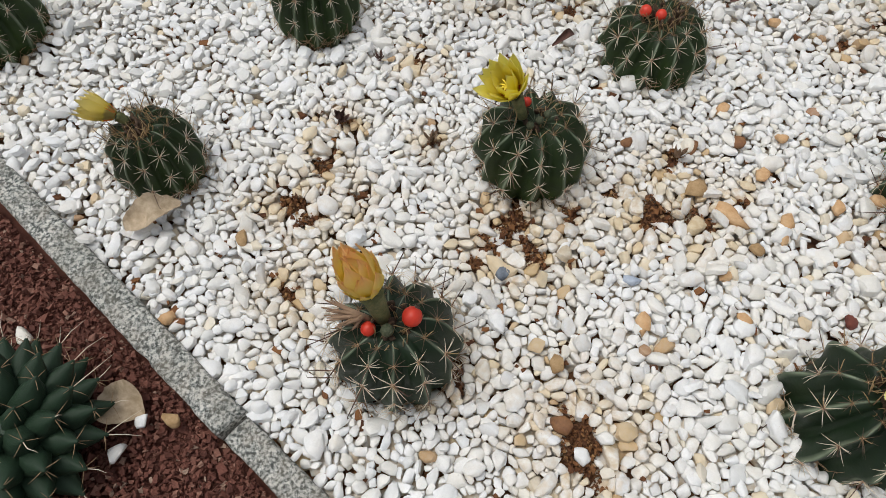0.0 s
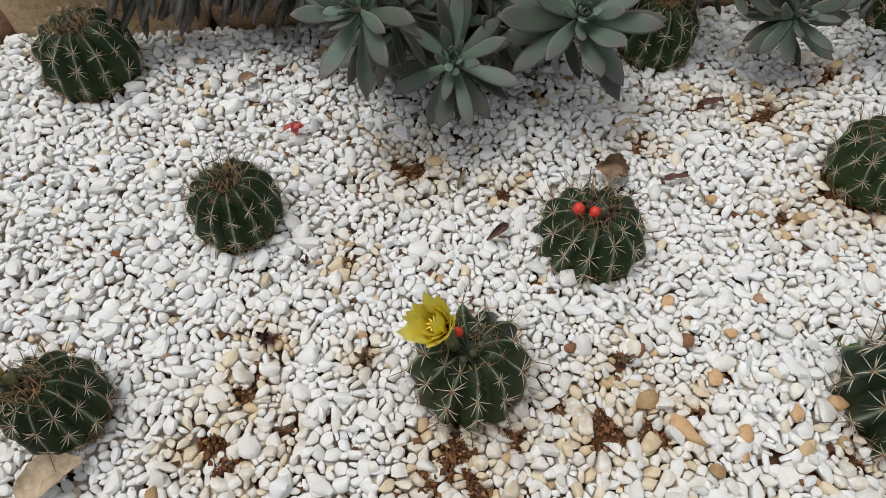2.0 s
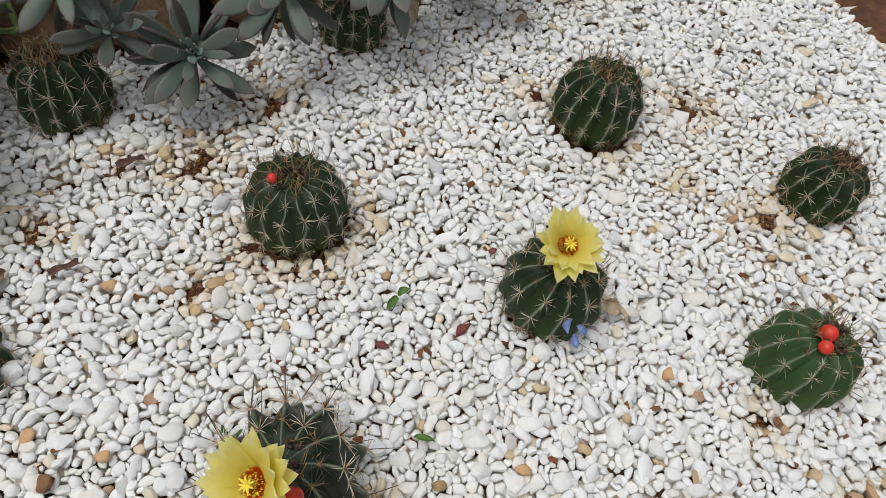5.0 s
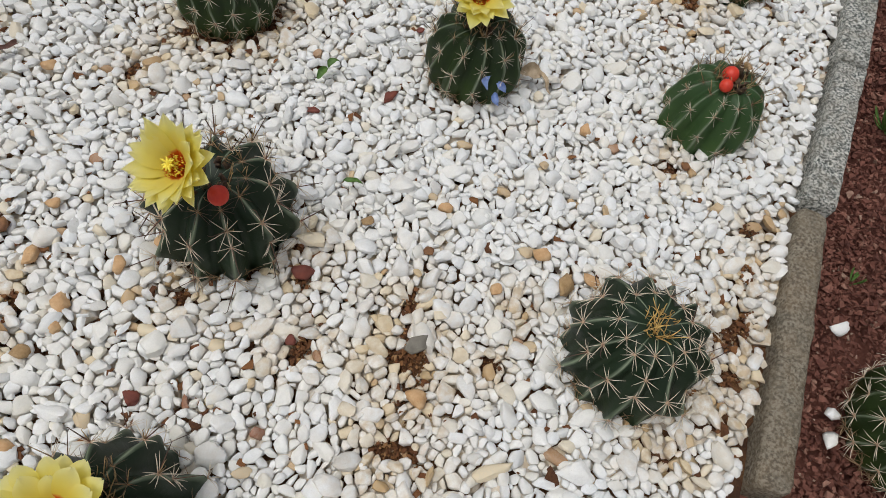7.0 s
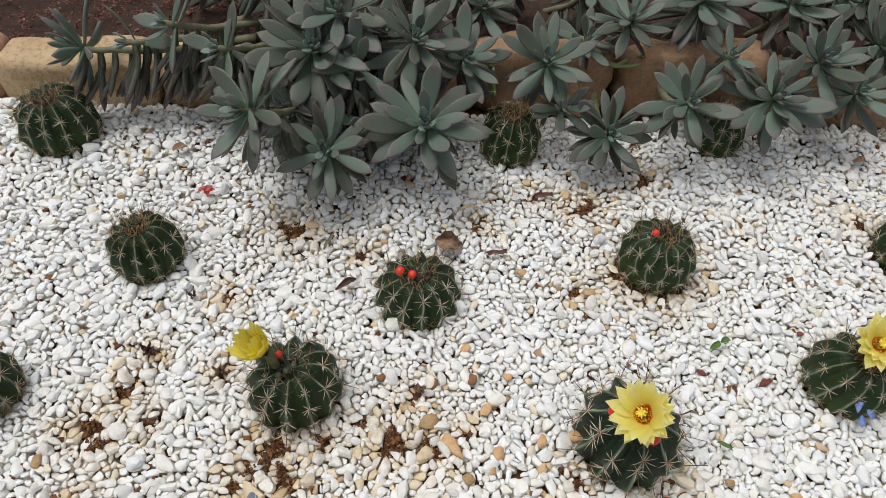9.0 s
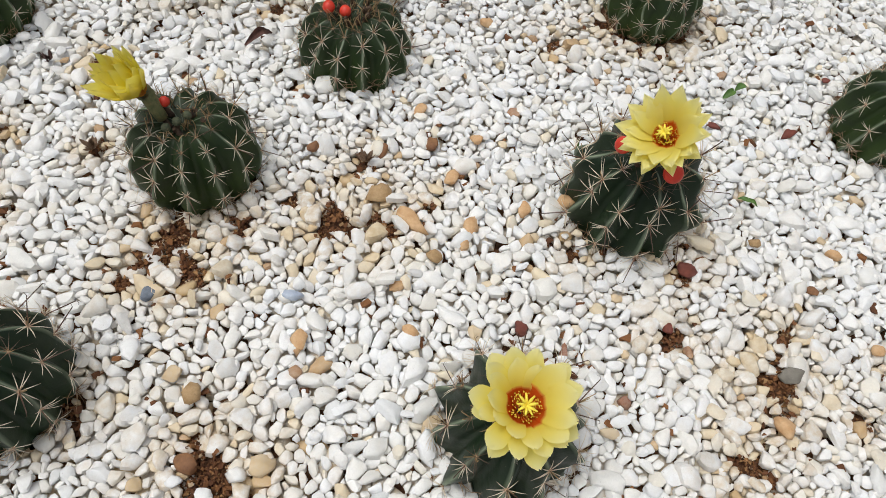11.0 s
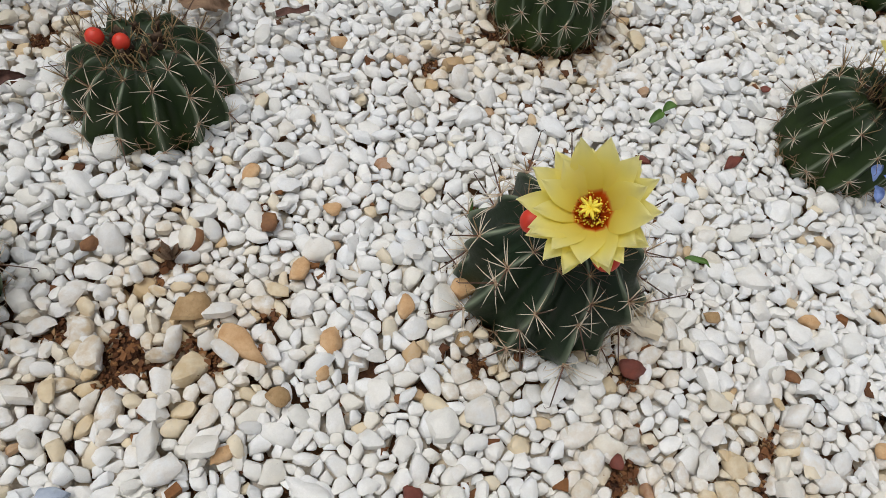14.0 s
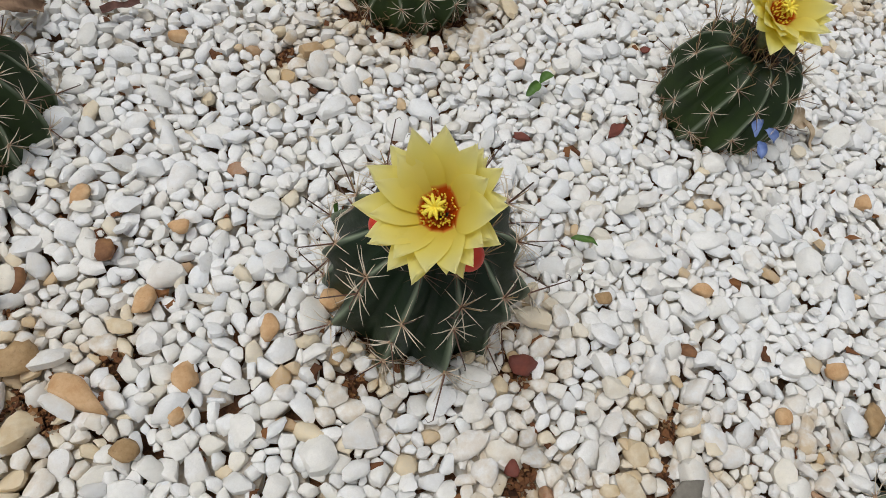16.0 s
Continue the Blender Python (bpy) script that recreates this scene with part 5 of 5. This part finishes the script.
def stones_mesh(name, verts, quads, material, tones, stain_shades, sharp=42):
    """One mesh from (stones, vertices, 3), with the tone of each stone and its soiling plus painted shade."""
    n, nv = verts.shape[:2]
    fc = (quads[None] + (np.arange(n) * nv)[:, None, None]).reshape(-1, 4).astype(np.int32)
    me = bpy.data.meshes.new(name)
    me.vertices.add(n * nv)
    me.vertices.foreach_set("co", np.ascontiguousarray(verts, np.float32).ravel())
    me.loops.add(fc.size)
    me.loops.foreach_set("vertex_index", fc.ravel())
    me.polygons.add(len(fc))
    me.polygons.foreach_set("loop_start", np.arange(len(fc), dtype=np.int32) * 4)
    me.update(calc_edges=True)
    me.polygons.foreach_set("use_smooth", [True] * len(fc))
    for an, values in (("tone", tones), ("stain_shade", stain_shades)):
        a = me.attributes.new(an, "FLOAT", "POINT")
        a.data.foreach_set("value", np.repeat(np.asarray(values, np.float32), nv))
    if sharp:
        me.set_sharp_from_angle(angle=radians(sharp))
    me.materials.append(material)
    me.validate()
    return me


def tones_of(g, x, y):
    soiled = rusty(x, y)
    t = np.where(g.random(len(x)) < 0.035, g.uniform(0.90, 0.995, len(x)), g.random(len(x)) * 0.90)
    t = np.where((soiled > 0.2) & (g.random(len(x)) < 0.43 * soiled), g.uniform(0.87, 0.99, len(x)), t)
    return t, np.clip(soiled * g.uniform(0.2, 1.3, len(x)) + 0.25 * g.random(len(x)) ** 6, 0, 1)


SIZES = ((0.0082, 0.0100, 500), (0.0068, 0.0082, 3500), (0.0053, 0.0068, 16000), (0.0040, 0.0053, 60000), (0.0027, 0.0040, 100000))


def pebble_radius(g, n):
    """Half widths of n stones, a few large ones and many small ones to fill in."""
    share = np.array([c for _, _, c in SIZES], float)
    kind = g.choice(len(SIZES), n, p=share / share.sum())
    low, high = np.array([a for a, _, _ in SIZES]), np.array([b for _, b, _ in SIZES])
    return g.uniform(low[kind], high[kind])


def detail(x, y):
    """0 for stones near the walk, 1 further off, 2 at the back and the sides of the bed."""
    return np.where((y < 0.42) & (x > 0.05) & (x < 0.80), 0, np.where((y > 0.68) | (x < -0.24) | (x > 1.02), 2, 1))


GRAINS = ((FINE_DIRS, FINE_QUADS), (FAR_DIRS, FAR_QUADS), (LOW_DIRS, LOW_QUADS))
bed = thing("pebble_bed", Matrix.Identity(4), "loose white marble pebbles covering the cactus bed", "pebbles", kind="stuff")
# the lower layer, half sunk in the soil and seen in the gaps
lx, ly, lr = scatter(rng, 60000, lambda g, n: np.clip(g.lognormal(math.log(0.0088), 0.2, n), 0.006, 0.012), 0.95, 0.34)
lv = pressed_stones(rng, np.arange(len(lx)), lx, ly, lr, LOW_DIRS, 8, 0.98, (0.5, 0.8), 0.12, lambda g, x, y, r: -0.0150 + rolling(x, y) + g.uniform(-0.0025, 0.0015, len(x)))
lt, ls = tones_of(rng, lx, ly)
# raised by 0.85: shade of the gaps, painted into these white stones' colour
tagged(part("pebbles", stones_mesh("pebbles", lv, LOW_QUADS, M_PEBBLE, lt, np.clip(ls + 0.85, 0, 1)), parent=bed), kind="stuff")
# the upper layer
ux, uy, ur = scatter(rng, 180000, pebble_radius, 0.72, 0.26)
inside = (detail(ux, uy) < 2) | (ur > 0.0034)
ux, uy, ur = ux[inside], uy[inside], ur[inside]


def upper_height(g, x, y, r):
    return -0.0025 + rolling(x, y) * 0.8 + g.normal(0, 0.0014, len(x)) - 0.008 * bare(x, y) + (r - 0.007) * 0.15


ut, us = tones_of(rng, ux, uy)
level = detail(ux, uy)
picked = np.zeros(len(ux), bool)
picked[np.flatnonzero((abs(ux - 0.46) < 0.15) & (abs(uy - 0.34) < 0.11))[:300]] = True
for step, (dirs, quads) in enumerate(GRAINS):
    mine = np.flatnonzero((level == step) & ~picked)
    v = pressed_stones(rng, mine, ux, uy, ur, dirs, 6, 0.97, (0.38, 0.64), 0.19, upper_height)
    tagged(part("pebbles", stones_mesh("pebbles", v, quads, M_PEBBLE, ut[mine], us[mine]), parent=bed), kind="stuff")
mine = np.flatnonzero(picked)
for k, v in zip(mine, pressed_stones(rng, mine, ux, uy, ur, FINE_DIRS, 6, 0.97, (0.38, 0.64), 0.19, upper_height)):
    middle = v.mean(0)
    me = link_mesh("pebble", v - middle, FINE_QUADS, M_PEBBLE_RUSTY if us[k] > 0.35 else M_PEBBLE_CLEAN)
    me.set_sharp_from_angle(angle=radians(42))
    part("pebble", me, parent=bed, m=Matrix.Translation([float(c) for c in middle]))
# loose stones lying on top
tx, ty, tr = scatter(rng, 5000, lambda g, n: np.clip(g.lognormal(math.log(0.0048), 0.32, n), 0.0026, 0.0084), 1.15, 0.3)
tt, ts = tones_of(rng, tx, ty)
level = detail(tx, ty)
for step, (dirs, quads) in enumerate(GRAINS):
    mine = np.flatnonzero(level == step)
    v = pressed_stones(rng, mine, tx, ty, tr, dirs, 4, 0.95, (0.38, 0.64), 0.24, lambda g, x, y, r: 0.0010 + rolling(x, y) + r * 0.25 + g.normal(0, 0.0012, len(x)), stretch=1.8)
    tagged(part("pebbles", stones_mesh("pebbles", v, quads, M_PEBBLE, tt[mine], ts[mine]), parent=bed), kind="stuff")

CHIP_DIRS, CHIP_QUADS = cube_sphere(1)
CHIPS = [CHIP_DIRS * np.random.default_rng(500 + s).uniform(0.55, 1.4, (8, 1)) + np.random.default_rng(600 + s).normal(0, 0.22, (8, 3)) for s in range(30)]


def chip_size(g):
    return float(np.clip(g.lognormal(math.log(0.0054), 0.36), 0.0034, 0.012))


def red_heap(name, seed, count, area, allowed, base, label):
    g = np.random.default_rng(seed)
    stones = heap(g, count, area, allowed, 0.0016, lambda x, y: np.full_like(x, base) + rolling(x, y) * 0.8, chip_size, CHIPS, CHIP_QUADS, ((0.5, 0.9), (0.55, 1.0)), 3)
    me = heap_mesh(name, stones, CHIPS, CHIP_QUADS, M_REDGRAVEL, g.random(len(stones)), np.zeros(len(stones)), smooth=False)
    return tagged(new(name, me), label, "gravel", kind="stuff")


red_heap("red_gravel", 31, 17500, (-0.68, 0.02, 0.02, 0.66), lambda x, y: ((left_of(x, y) < -0.031) & (left_of(x, y) > -0.26)).astype(float), -0.012, "dark red crushed stone chips beside the kerb")
red_heap("red_gravel", 32, 18500, (0.84, -0.16, 1.62, 0.60), lambda x, y: ((right_of(x, y) < -0.033) & (right_of(x, y) > -0.27)).astype(float), -0.012, "dark red crushed stone chips beside the kerb")
red_heap("red_gravel", 33, 4500, (-0.85, 1.165, 0.30, 1.45), lambda x, y: np.ones_like(x), 0.042, "dark red crushed stone behind the sandstone blocks")

g = np.random.default_rng(77)
crumbs = heap(g, 9000, (-0.30, 0.10, 1.30, 1.06), lambda x, y: np.clip(bare(x, y) - 0.08, 0, 1), 0.001, lambda x, y: bed_floor(x, y) + 0.001, lambda r: float(np.clip(r.lognormal(math.log(0.0030), 0.42), 0.0021, 0.009)), CHIPS, CHIP_QUADS, ((0.6, 1.0), (0.5, 1.0)), 2)
me = heap_mesh("soil_crumbs", crumbs, CHIPS, CHIP_QUADS, M_CRUMB, g.random(len(crumbs)), np.zeros(len(crumbs)), smooth=False)
tagged(new("soil_crumbs", me), "reddish brown soil crumbs in bare patches", "soil", kind="stuff")

g = np.random.default_rng(78)
bits = heap(g, 2600, (-0.70, -0.02, 1.50, 1.05), lambda x, y: bed_allowed(x, y, 0.9).astype(float), 0.003, lambda x, y: np.full_like(x, -0.0045) + rolling(x, y), lambda r: float(np.clip(r.lognormal(math.log(0.0066), 0.38), 0.0035, 0.014)), CHIPS, CHIP_QUADS, ((0.5, 0.9), (0.4, 0.8)), 1)
me = heap_mesh("clay_chips", bits, CHIPS, CHIP_QUADS, M_CRUMB, g.random(len(bits)) * 0.8, np.zeros(len(bits)), smooth=False)
tagged(new("clay_chips", me), "small red-brown clay chips between the pebbles", "chips", kind="stuff")


# ---- single stones, leaves and litter ----
def build_stone(x, y, size, material, label, seed, up=0.003, flat=0.5, wide=0.75):
    g = np.random.default_rng(900 + seed)
    v = stone_shape(FINE_DIRS, g, 4, 20.0) * (size / 2, size / 2 * wide, size / 2 * flat)
    ob = new("stone", link_mesh("stone", v, FINE_QUADS, material))
    ob.matrix_basis = pose(x, y, up, g.uniform(-18, 18), g.uniform(-18, 18), g.uniform(0, 360))
    return tagged(ob, label, "stone", "odd stones among the pebbles")


STONES = [
    (0.342, 0.520, 0.024, M_BROWN, "glossy brown stone among white pebbles"), (0.287, 0.460, 0.029, M_TAN, "chunky tan stone among white pebbles"),
    (0.429, 0.439, 0.022, M_ORANGE, "pale orange stone among white pebbles"), (0.473, 0.445, 0.030, M_ORANGE, "orange stone leaning on the cactus"),
    (0.740, 0.275, 0.017, M_ORANGE, "small orange stone"), (0.578, 0.366, 0.024, M_RED, "dark red stone at the foot of the cactus"),
    (0.656, 0.392, 0.017, M_TAN, "tan bark-like stone"), (0.649, 0.257, 0.028, M_GREYSTONE, "flat grey stone"), (0.734, 0.376, 0.019, M_ORANGE, "pale orange stone"),
    (0.408, 0.312, 0.018, M_RED, "dark red stone"), (0.923, 0.405, 0.022, M_ORANGE, "orange stone"), (0.390, 0.526, 0.018, M_ORANGE, "pale orange stone"),
    (0.204, 0.354, 0.020, M_BLUEWHITE, "pale blue stone"), (0.080, 0.361, 0.021, M_SLATE, "dark blue-grey stone"), (0.814, 0.606, 0.013, M_RED, "round red stone"),
    (0.290, 0.512, 0.018, M_BROWN, "reddish brown stone"), (0.127, 0.268, 0.026, M_TAN, "mottled tan stone near bare soil"), (0.128, 0.213, 0.024, M_BROWN, "brown stone lying on bare soil"),
    (-0.188, 0.397, 0.022, M_TAN, "tan stone"), (-0.246, 0.309, 0.022, M_ORANGE, "cream stone near the kerb"), (0.30, 0.36, 0.018, M_ORANGE, "pale orange stone"),
    (0.312, 0.435, 0.027, M_ORANGE, "pale tan stone"), (1.001, 0.320, 0.016, M_BROWN, "brown stone"), (0.80, 0.29, 0.022, M_ORANGE, "pale tan stone"),
    (0.83, 0.245, 0.024, M_ORANGE, "tan stone behind the cactus"), (0.805, 0.252, 0.026, M_TAN, "tan stone behind the cactus"), (0.42, 0.70, 0.022, M_ORANGE, "cream stone"),
    (0.22, 0.52, 0.016, M_BROWN, "brown stone"), (0.365, 0.405, 0.018, M_ORANGE, "peach stone"),
    (0.657, 0.540, 0.014, M_RED, "dark red chip"), (0.739, 0.528, 0.016, M_RED, "dark red chip"), (0.698, 0.338, 0.016, M_BROWN, "pitted brown stone"),
    (0.374, 0.421, 0.024, M_ORANGE, "long pale orange stone"), (0.335, 0.389, 0.021, M_TAN, "tan stone"), (0.360, 0.478, 0.023, M_ORANGE, "flat orange stone"),
    (0.546, 0.306, 0.015, M_RED, "dark red stone"), (0.332, 0.567, 0.021, M_ORANGE, "pale orange stone"), (0.309, 0.315, 0.018, M_ORANGE, "pale peach stone"),
    (0.213, 0.313, 0.021, M_ORANGE, "tan orange stone"), (0.626, 0.213, 0.022, M_ORANGE, "pale orange stone"), (0.361, 0.481, 0.018, M_ORANGE, "orange stone"),
]
for k, (x, y, size, mat, label) in enumerate(STONES):
    build_stone(x, y, size * 0.82, mat, label if len(label.split()) > 3 else label + " among white pebbles", k)
WHITE_ON_RED = [(-0.380, 0.288, 0.019), (-0.246, 0.211, 0.014), (-0.262, 0.184, 0.017), (1.030, 0.101, 0.017), (0.965, 0.040, 0.014), (0.945, 0.022, 0.016)]
for k, (x, y, size) in enumerate(WHITE_ON_RED):
    build_stone(x, y, size, M_PEBBLE_CLEAN, "stray white pebble on red gravel", 60 + k, 0.006)
for k, (x, y, size) in enumerate(((0.144, 0.187, 0.018), (0.168, 0.202, 0.016), (0.120, 0.200, 0.014))):
    build_stone(x, y, size, M_PEBBLE_CLEAN, "white pebble lying on bare soil", 90 + k, 0.001)
build_stone(-0.220, 0.212, 0.018, M_TAN, "tan stone on red gravel", 80, 0.005)


def litter(name, x, y, z, length, width, material, label, category, seed, turn, tilt=(0, 0), curl=0.15, thick=0.02, shape=None, crumple=0.0025):
    """A dry or fallen leaf, or a flake of bark."""
    g = random.Random(seed)
    outline = shape or (lambda u: max(0.05, math.sin(math.pi * min(1, u * 0.93 + 0.05)) ** 0.8))
    me = petal_mesh(width / length, lambda u: curl * math.sin(u * math.pi) + 0.03 * math.sin(u * 11 + seed), outline, material, seed, 0.5 + 2 * curl, name, 16, 8)
    for v in me.vertices:
        v.co *= length
    for v in me.vertices:
        v.co += noise.noise_vector(v.co * 150 + Vector((seed, 0, 0))) * crumple * 0.35 + Vector((0, 0, crumple)) * noise.noise(v.co * 70 + Vector((0, seed, 0)))
    ob = new(name, me)
    ob.matrix_basis = pose(x, y, z, tilt[0], tilt[1], turn)
    return tagged(ob, label, category)


litter("fallen_leaf", -0.305, 0.402, 0.012, 0.060, 0.034, M_DEADLEAF, "dry tan fallen leaf on the pebbles", "leaf", 1, 32, (6, -4), 0.08, crumple=0.006)
litter("fallen_leaf", 0.288, 0.750, 0.012, 0.042, 0.028, M_BROWNLEAF, "curled brown dead leaf beside a cactus", "leaf", 2, -8, (30, 4), 0.30, crumple=0.013)
litter("fallen_leaf", -0.290, 0.236, 0.004, 0.046, 0.040, M_DEADLEAF, "dry pinkish tan leaf on red gravel", "leaf", 3, -25, (4, 5), 0.06)
litter("green_leaf", 0.674, 0.574, 0.010, 0.018, 0.009, M_GREENLEAF, "fresh green leaf on white pebbles", "leaf", 4, 30, (10, -8))
litter("green_leaf", 0.690, 0.583, 0.012, 0.014, 0.009, M_GREENLEAF, "fresh green leaf on white pebbles", "leaf", 5, 10, (-10, -12))
litter("green_leaf", 0.650, 0.440, 0.011, 0.020, 0.006, M_GREENLEAF, "small green sprig on white pebbles", "leaf", 6, -35, (5, -5))
litter("bark_flake", 0.450, 0.850, 0.010, 0.032, 0.010, M_BARK, "dark brown flake of bark", "bark", 7, 15, (10, 5), 0.05, shape=lambda u: 0.8 + 0.2 * math.sin(7 * u), crumple=0.0015)
litter("bark_flake", 0.145, 0.652, 0.012, 0.036, 0.010, M_BARK, "dark curled flake of bark", "bark", 8, 40, (20, 5), 0.3)
litter("bark_flake", 0.322, 0.815, 0.012, 0.036, 0.008, M_DEADLEAF, "pale brown flake of bark", "bark", 9, 10, (0, 5))
litter("bark_flake", 0.368, 0.727, 0.012, 0.030, 0.009, M_BARK, "reddish brown flake of bark", "bark", 10, 8, (0, 0), 0.03, shape=lambda u: 0.85 + 0.15 * math.sin(9 * u), crumple=0.001)
litter("dry_stalk", 0.118, 0.728, 0.010, 0.036, 0.006, M_STEM, "short greyish green dry stalk", "stalk", 11, 70, (0, 0), 0.02)
litter("bark_flake", -0.165, 0.930, 0.010, 0.026, 0.016, M_BROWNLEAF, "dark brown flake near the edging", "bark", 12, 30, (0, 0), 0.1)
litter("bark_flake", 1.020, 0.955, 0.010, 0.028, 0.014, M_BROWNLEAF, "brown flake near the edging", "bark", 13, 10, (0, 0), 0.1)
litter("dry_stalk", 0.905, 0.500, 0.020, 0.040, 0.006, M_DEADLEAF, "dry straw-coloured stalk beside a cactus", "stalk", 14, -80, (0, 25), 0.05)
litter("dry_leaf", 0.888, 0.500, 0.012, 0.026, 0.018, M_DEADLEAF, "dry tan leaf at the foot of a cactus", "leaf", 15, -40, (20, 0), 0.2)
litter("dry_leaf", 0.862, 0.985, 0.012, 0.060, 0.024, M_DEADLEAF, "upright dry tan leaf against the edging", "leaf", 16, 80, (0, -55), 0.1)
for k, (dx, dy, turn) in enumerate(((0, 0, 60), (0.004, -0.004, 120), (-0.003, 0.004, 10), (0.003, 0.006, 200))):
    litter("fallen_petal", -0.084 + dx, 0.830 + dy, 0.012, 0.018, 0.010, M_CORAL, "coral red fallen petal on white pebbles", "petal", 20 + k, turn, (10, -15), 0.25)
for k, (dx, dy, dz, turn) in enumerate(((0, 0, 0, -100), (0.003, 0.006, 0.008, -60), (-0.003, 0.010, 0.016, -130))):
    litter("fallen_petal", 0.840 + dx, 0.474 + dy, 0.026 + dz, 0.015, 0.008, M_BLUE, "crumpled blue petal hanging on a cactus", "petal", 30 + k, turn, (30, 25), 0.3)


def build_dried_flower(x, y, size, material, label, seed):
    """A withered blossom of curled brown petals."""
    g = random.Random(seed)
    flower = thing("dried_flower", pose(x, y, 0.004), label, "dried flower")
    me = blade("dry_petal", 1.0, 0.34, 0.06, lambda u: 0.5 * u * u, petal_shape, material, 7, 6)
    for k in range(18):
        ln = size * g.uniform(0.4, 0.75)
        part("dry_petal", me, parent=flower, m=pose(0, 0, 0, 0, 0, k * 40 + g.uniform(-15, 15)) @ pose(0.001, 0, 0, g.uniform(-60, 60), -g.uniform(10, 85), 0) @ Matrix.Diagonal((ln, ln, ln, 1)))
    return flower


build_dried_flower(-0.098, 0.549, 0.022, M_BARK, "dark brown withered flower on the pebbles", 1)
build_dried_flower(0.005, 0.522, 0.017, M_BROWNLEAF, "brown star-shaped withered flower on pebbles", 2)
build_dried_flower(0.273, 0.500, 0.018, M_BROWNLEAF, "brown withered flower on bare soil", 3)
build_dried_flower(-0.060, 0.640, 0.015, M_BARK, "small dark withered flower on the pebbles", 4)


# ---- plants in the red gravel ----
def build_tuber_cactus(x, y, r, high, seed):
    """A cactus made of cone-shaped tubercles in spirals, each tipped with a few spines."""
    g = random.Random(seed)
    base = thing("cactus", pose(x, y, -0.008), "dark green cactus with pointed tubercles on red gravel", "cactus", "cacti in the red gravel")
    dirs, quads = cube_sphere(8)
    part("core", link_mesh("core", [(d[0] * r * 0.8, d[1] * r * 0.8, high * 0.4 + d[2] * high * 0.48) for d in dirs], quads, M_TUBERCLE, attrs=(("crest", [0] * len(dirs)), ("rise", [0.5] * len(dirs)))), parent=base)
    cone_v, cone_f, cone_a = tube([(0, 0, -0.3), (0, 0, 0.1), (0, 0, 0.55), (0, 0, 0.85), (0, 0, 1.0)], [0.62, 0.66, 0.42, 0.17, 0.05], 7)
    cone = link_mesh("tubercle", cone_v, cone_f, M_TUBERCLE, attrs=(("crest", [0] * len(cone_v)), ("rise", [0.6] * len(cone_v))))
    spikes, wool = [], []
    n = 66
    for k in range(n):
        u = 1 - k / n * 1.25
        if u < -0.35:
            continue
        w = k * 2.39996
        d = Vector((math.sqrt(max(0, 1 - u * u)) * math.cos(w), math.sqrt(max(0, 1 - u * u)) * math.sin(w), u))
        p = Vector((d.x * r * 0.72, d.y * r * 0.72, high * 0.4 + d.z * high * 0.45))
        ln = r * (0.21 + 0.29 * min(1, k / 14))
        part("tubercle", cone, parent=base, m=facing(p, d + Vector((0, 0, 0.15))) @ Matrix.Diagonal((ln * 0.66, ln * 0.66, ln * 1.1, 1)))
        tip = p + (d + Vector((0, 0, 0.15))).normalized() * ln
        part("areole", CLUSTERS["sparse"][k % 8], parent=base, m=facing(tip, d, g.uniform(0, 360)))
        for extra in range(k % 2 + (k % 5 == 0)):
            e = (d + Vector((g.uniform(-0.5, 0.5), g.uniform(-0.5, 0.5), g.uniform(-0.3, 0.4)))).normalized()
            bend = Vector((g.uniform(-1, 1), g.uniform(-1, 1), g.uniform(-1, 0.4))) * 0.005
            reach = g.uniform(0.016, 0.042)
            spikes.append(tube([tip, tip + e * reach * 0.55 + bend * 0.2, tip + e * reach + bend], [0.0005, 0.0004, 0.00012], 3, False))
    v, f, al = joined(spikes)
    tagged(part("central_spine", link_mesh("central_spine", v, f, M_SPINE, attrs=(("along", al),)), parent=base, label="long brown curved spines"), kind="stuff")
    return base


build_tuber_cactus(-0.350, 0.190, 0.070, 0.085, 5)
CACTI["outside"] = (1.022, -0.010, 0.066, 0.088)
build_cactus("outside", "round cactus with netted pale spines on red gravel", M_CACTUS, 33, ribs=20, deep=0.12, spine=0.0125, dip=0.006, sway=0.1, hooks=0.1, crown=0.3)


def build_tuft(x, y, z, seed, count, length, label):
    g = random.Random(seed)
    tuft = thing("seedling", pose(x, y, z), label, "plant")
    me = blade("leaf", 1.0, 0.2, 0.06, lambda u: 0.3 * u * u, spoon, M_GREENLEAF, 7, 6)
    for k in range(count):
        ln = length * g.uniform(0.6, 1.1)
        part("leaf", me, parent=tuft, m=pose(0, 0, 0, 0, 0, g.uniform(0, 360)) @ pose(0.002, 0, 0, 0, -g.uniform(15, 75), 0) @ Matrix.Diagonal((ln, ln, ln, 1)))
    return tuft


build_tuft(1.268, 0.272, -0.004, 3, 30, 0.034, "small green leafy plant on red gravel")
build_tuft(1.085, 0.135, -0.004, 4, 8, 0.016, "tiny withered seedling on red gravel")
build_tuft(0.492, 0.499, 0.006, 5, 7, 0.022, "small green clover-like seedling behind a cactus")
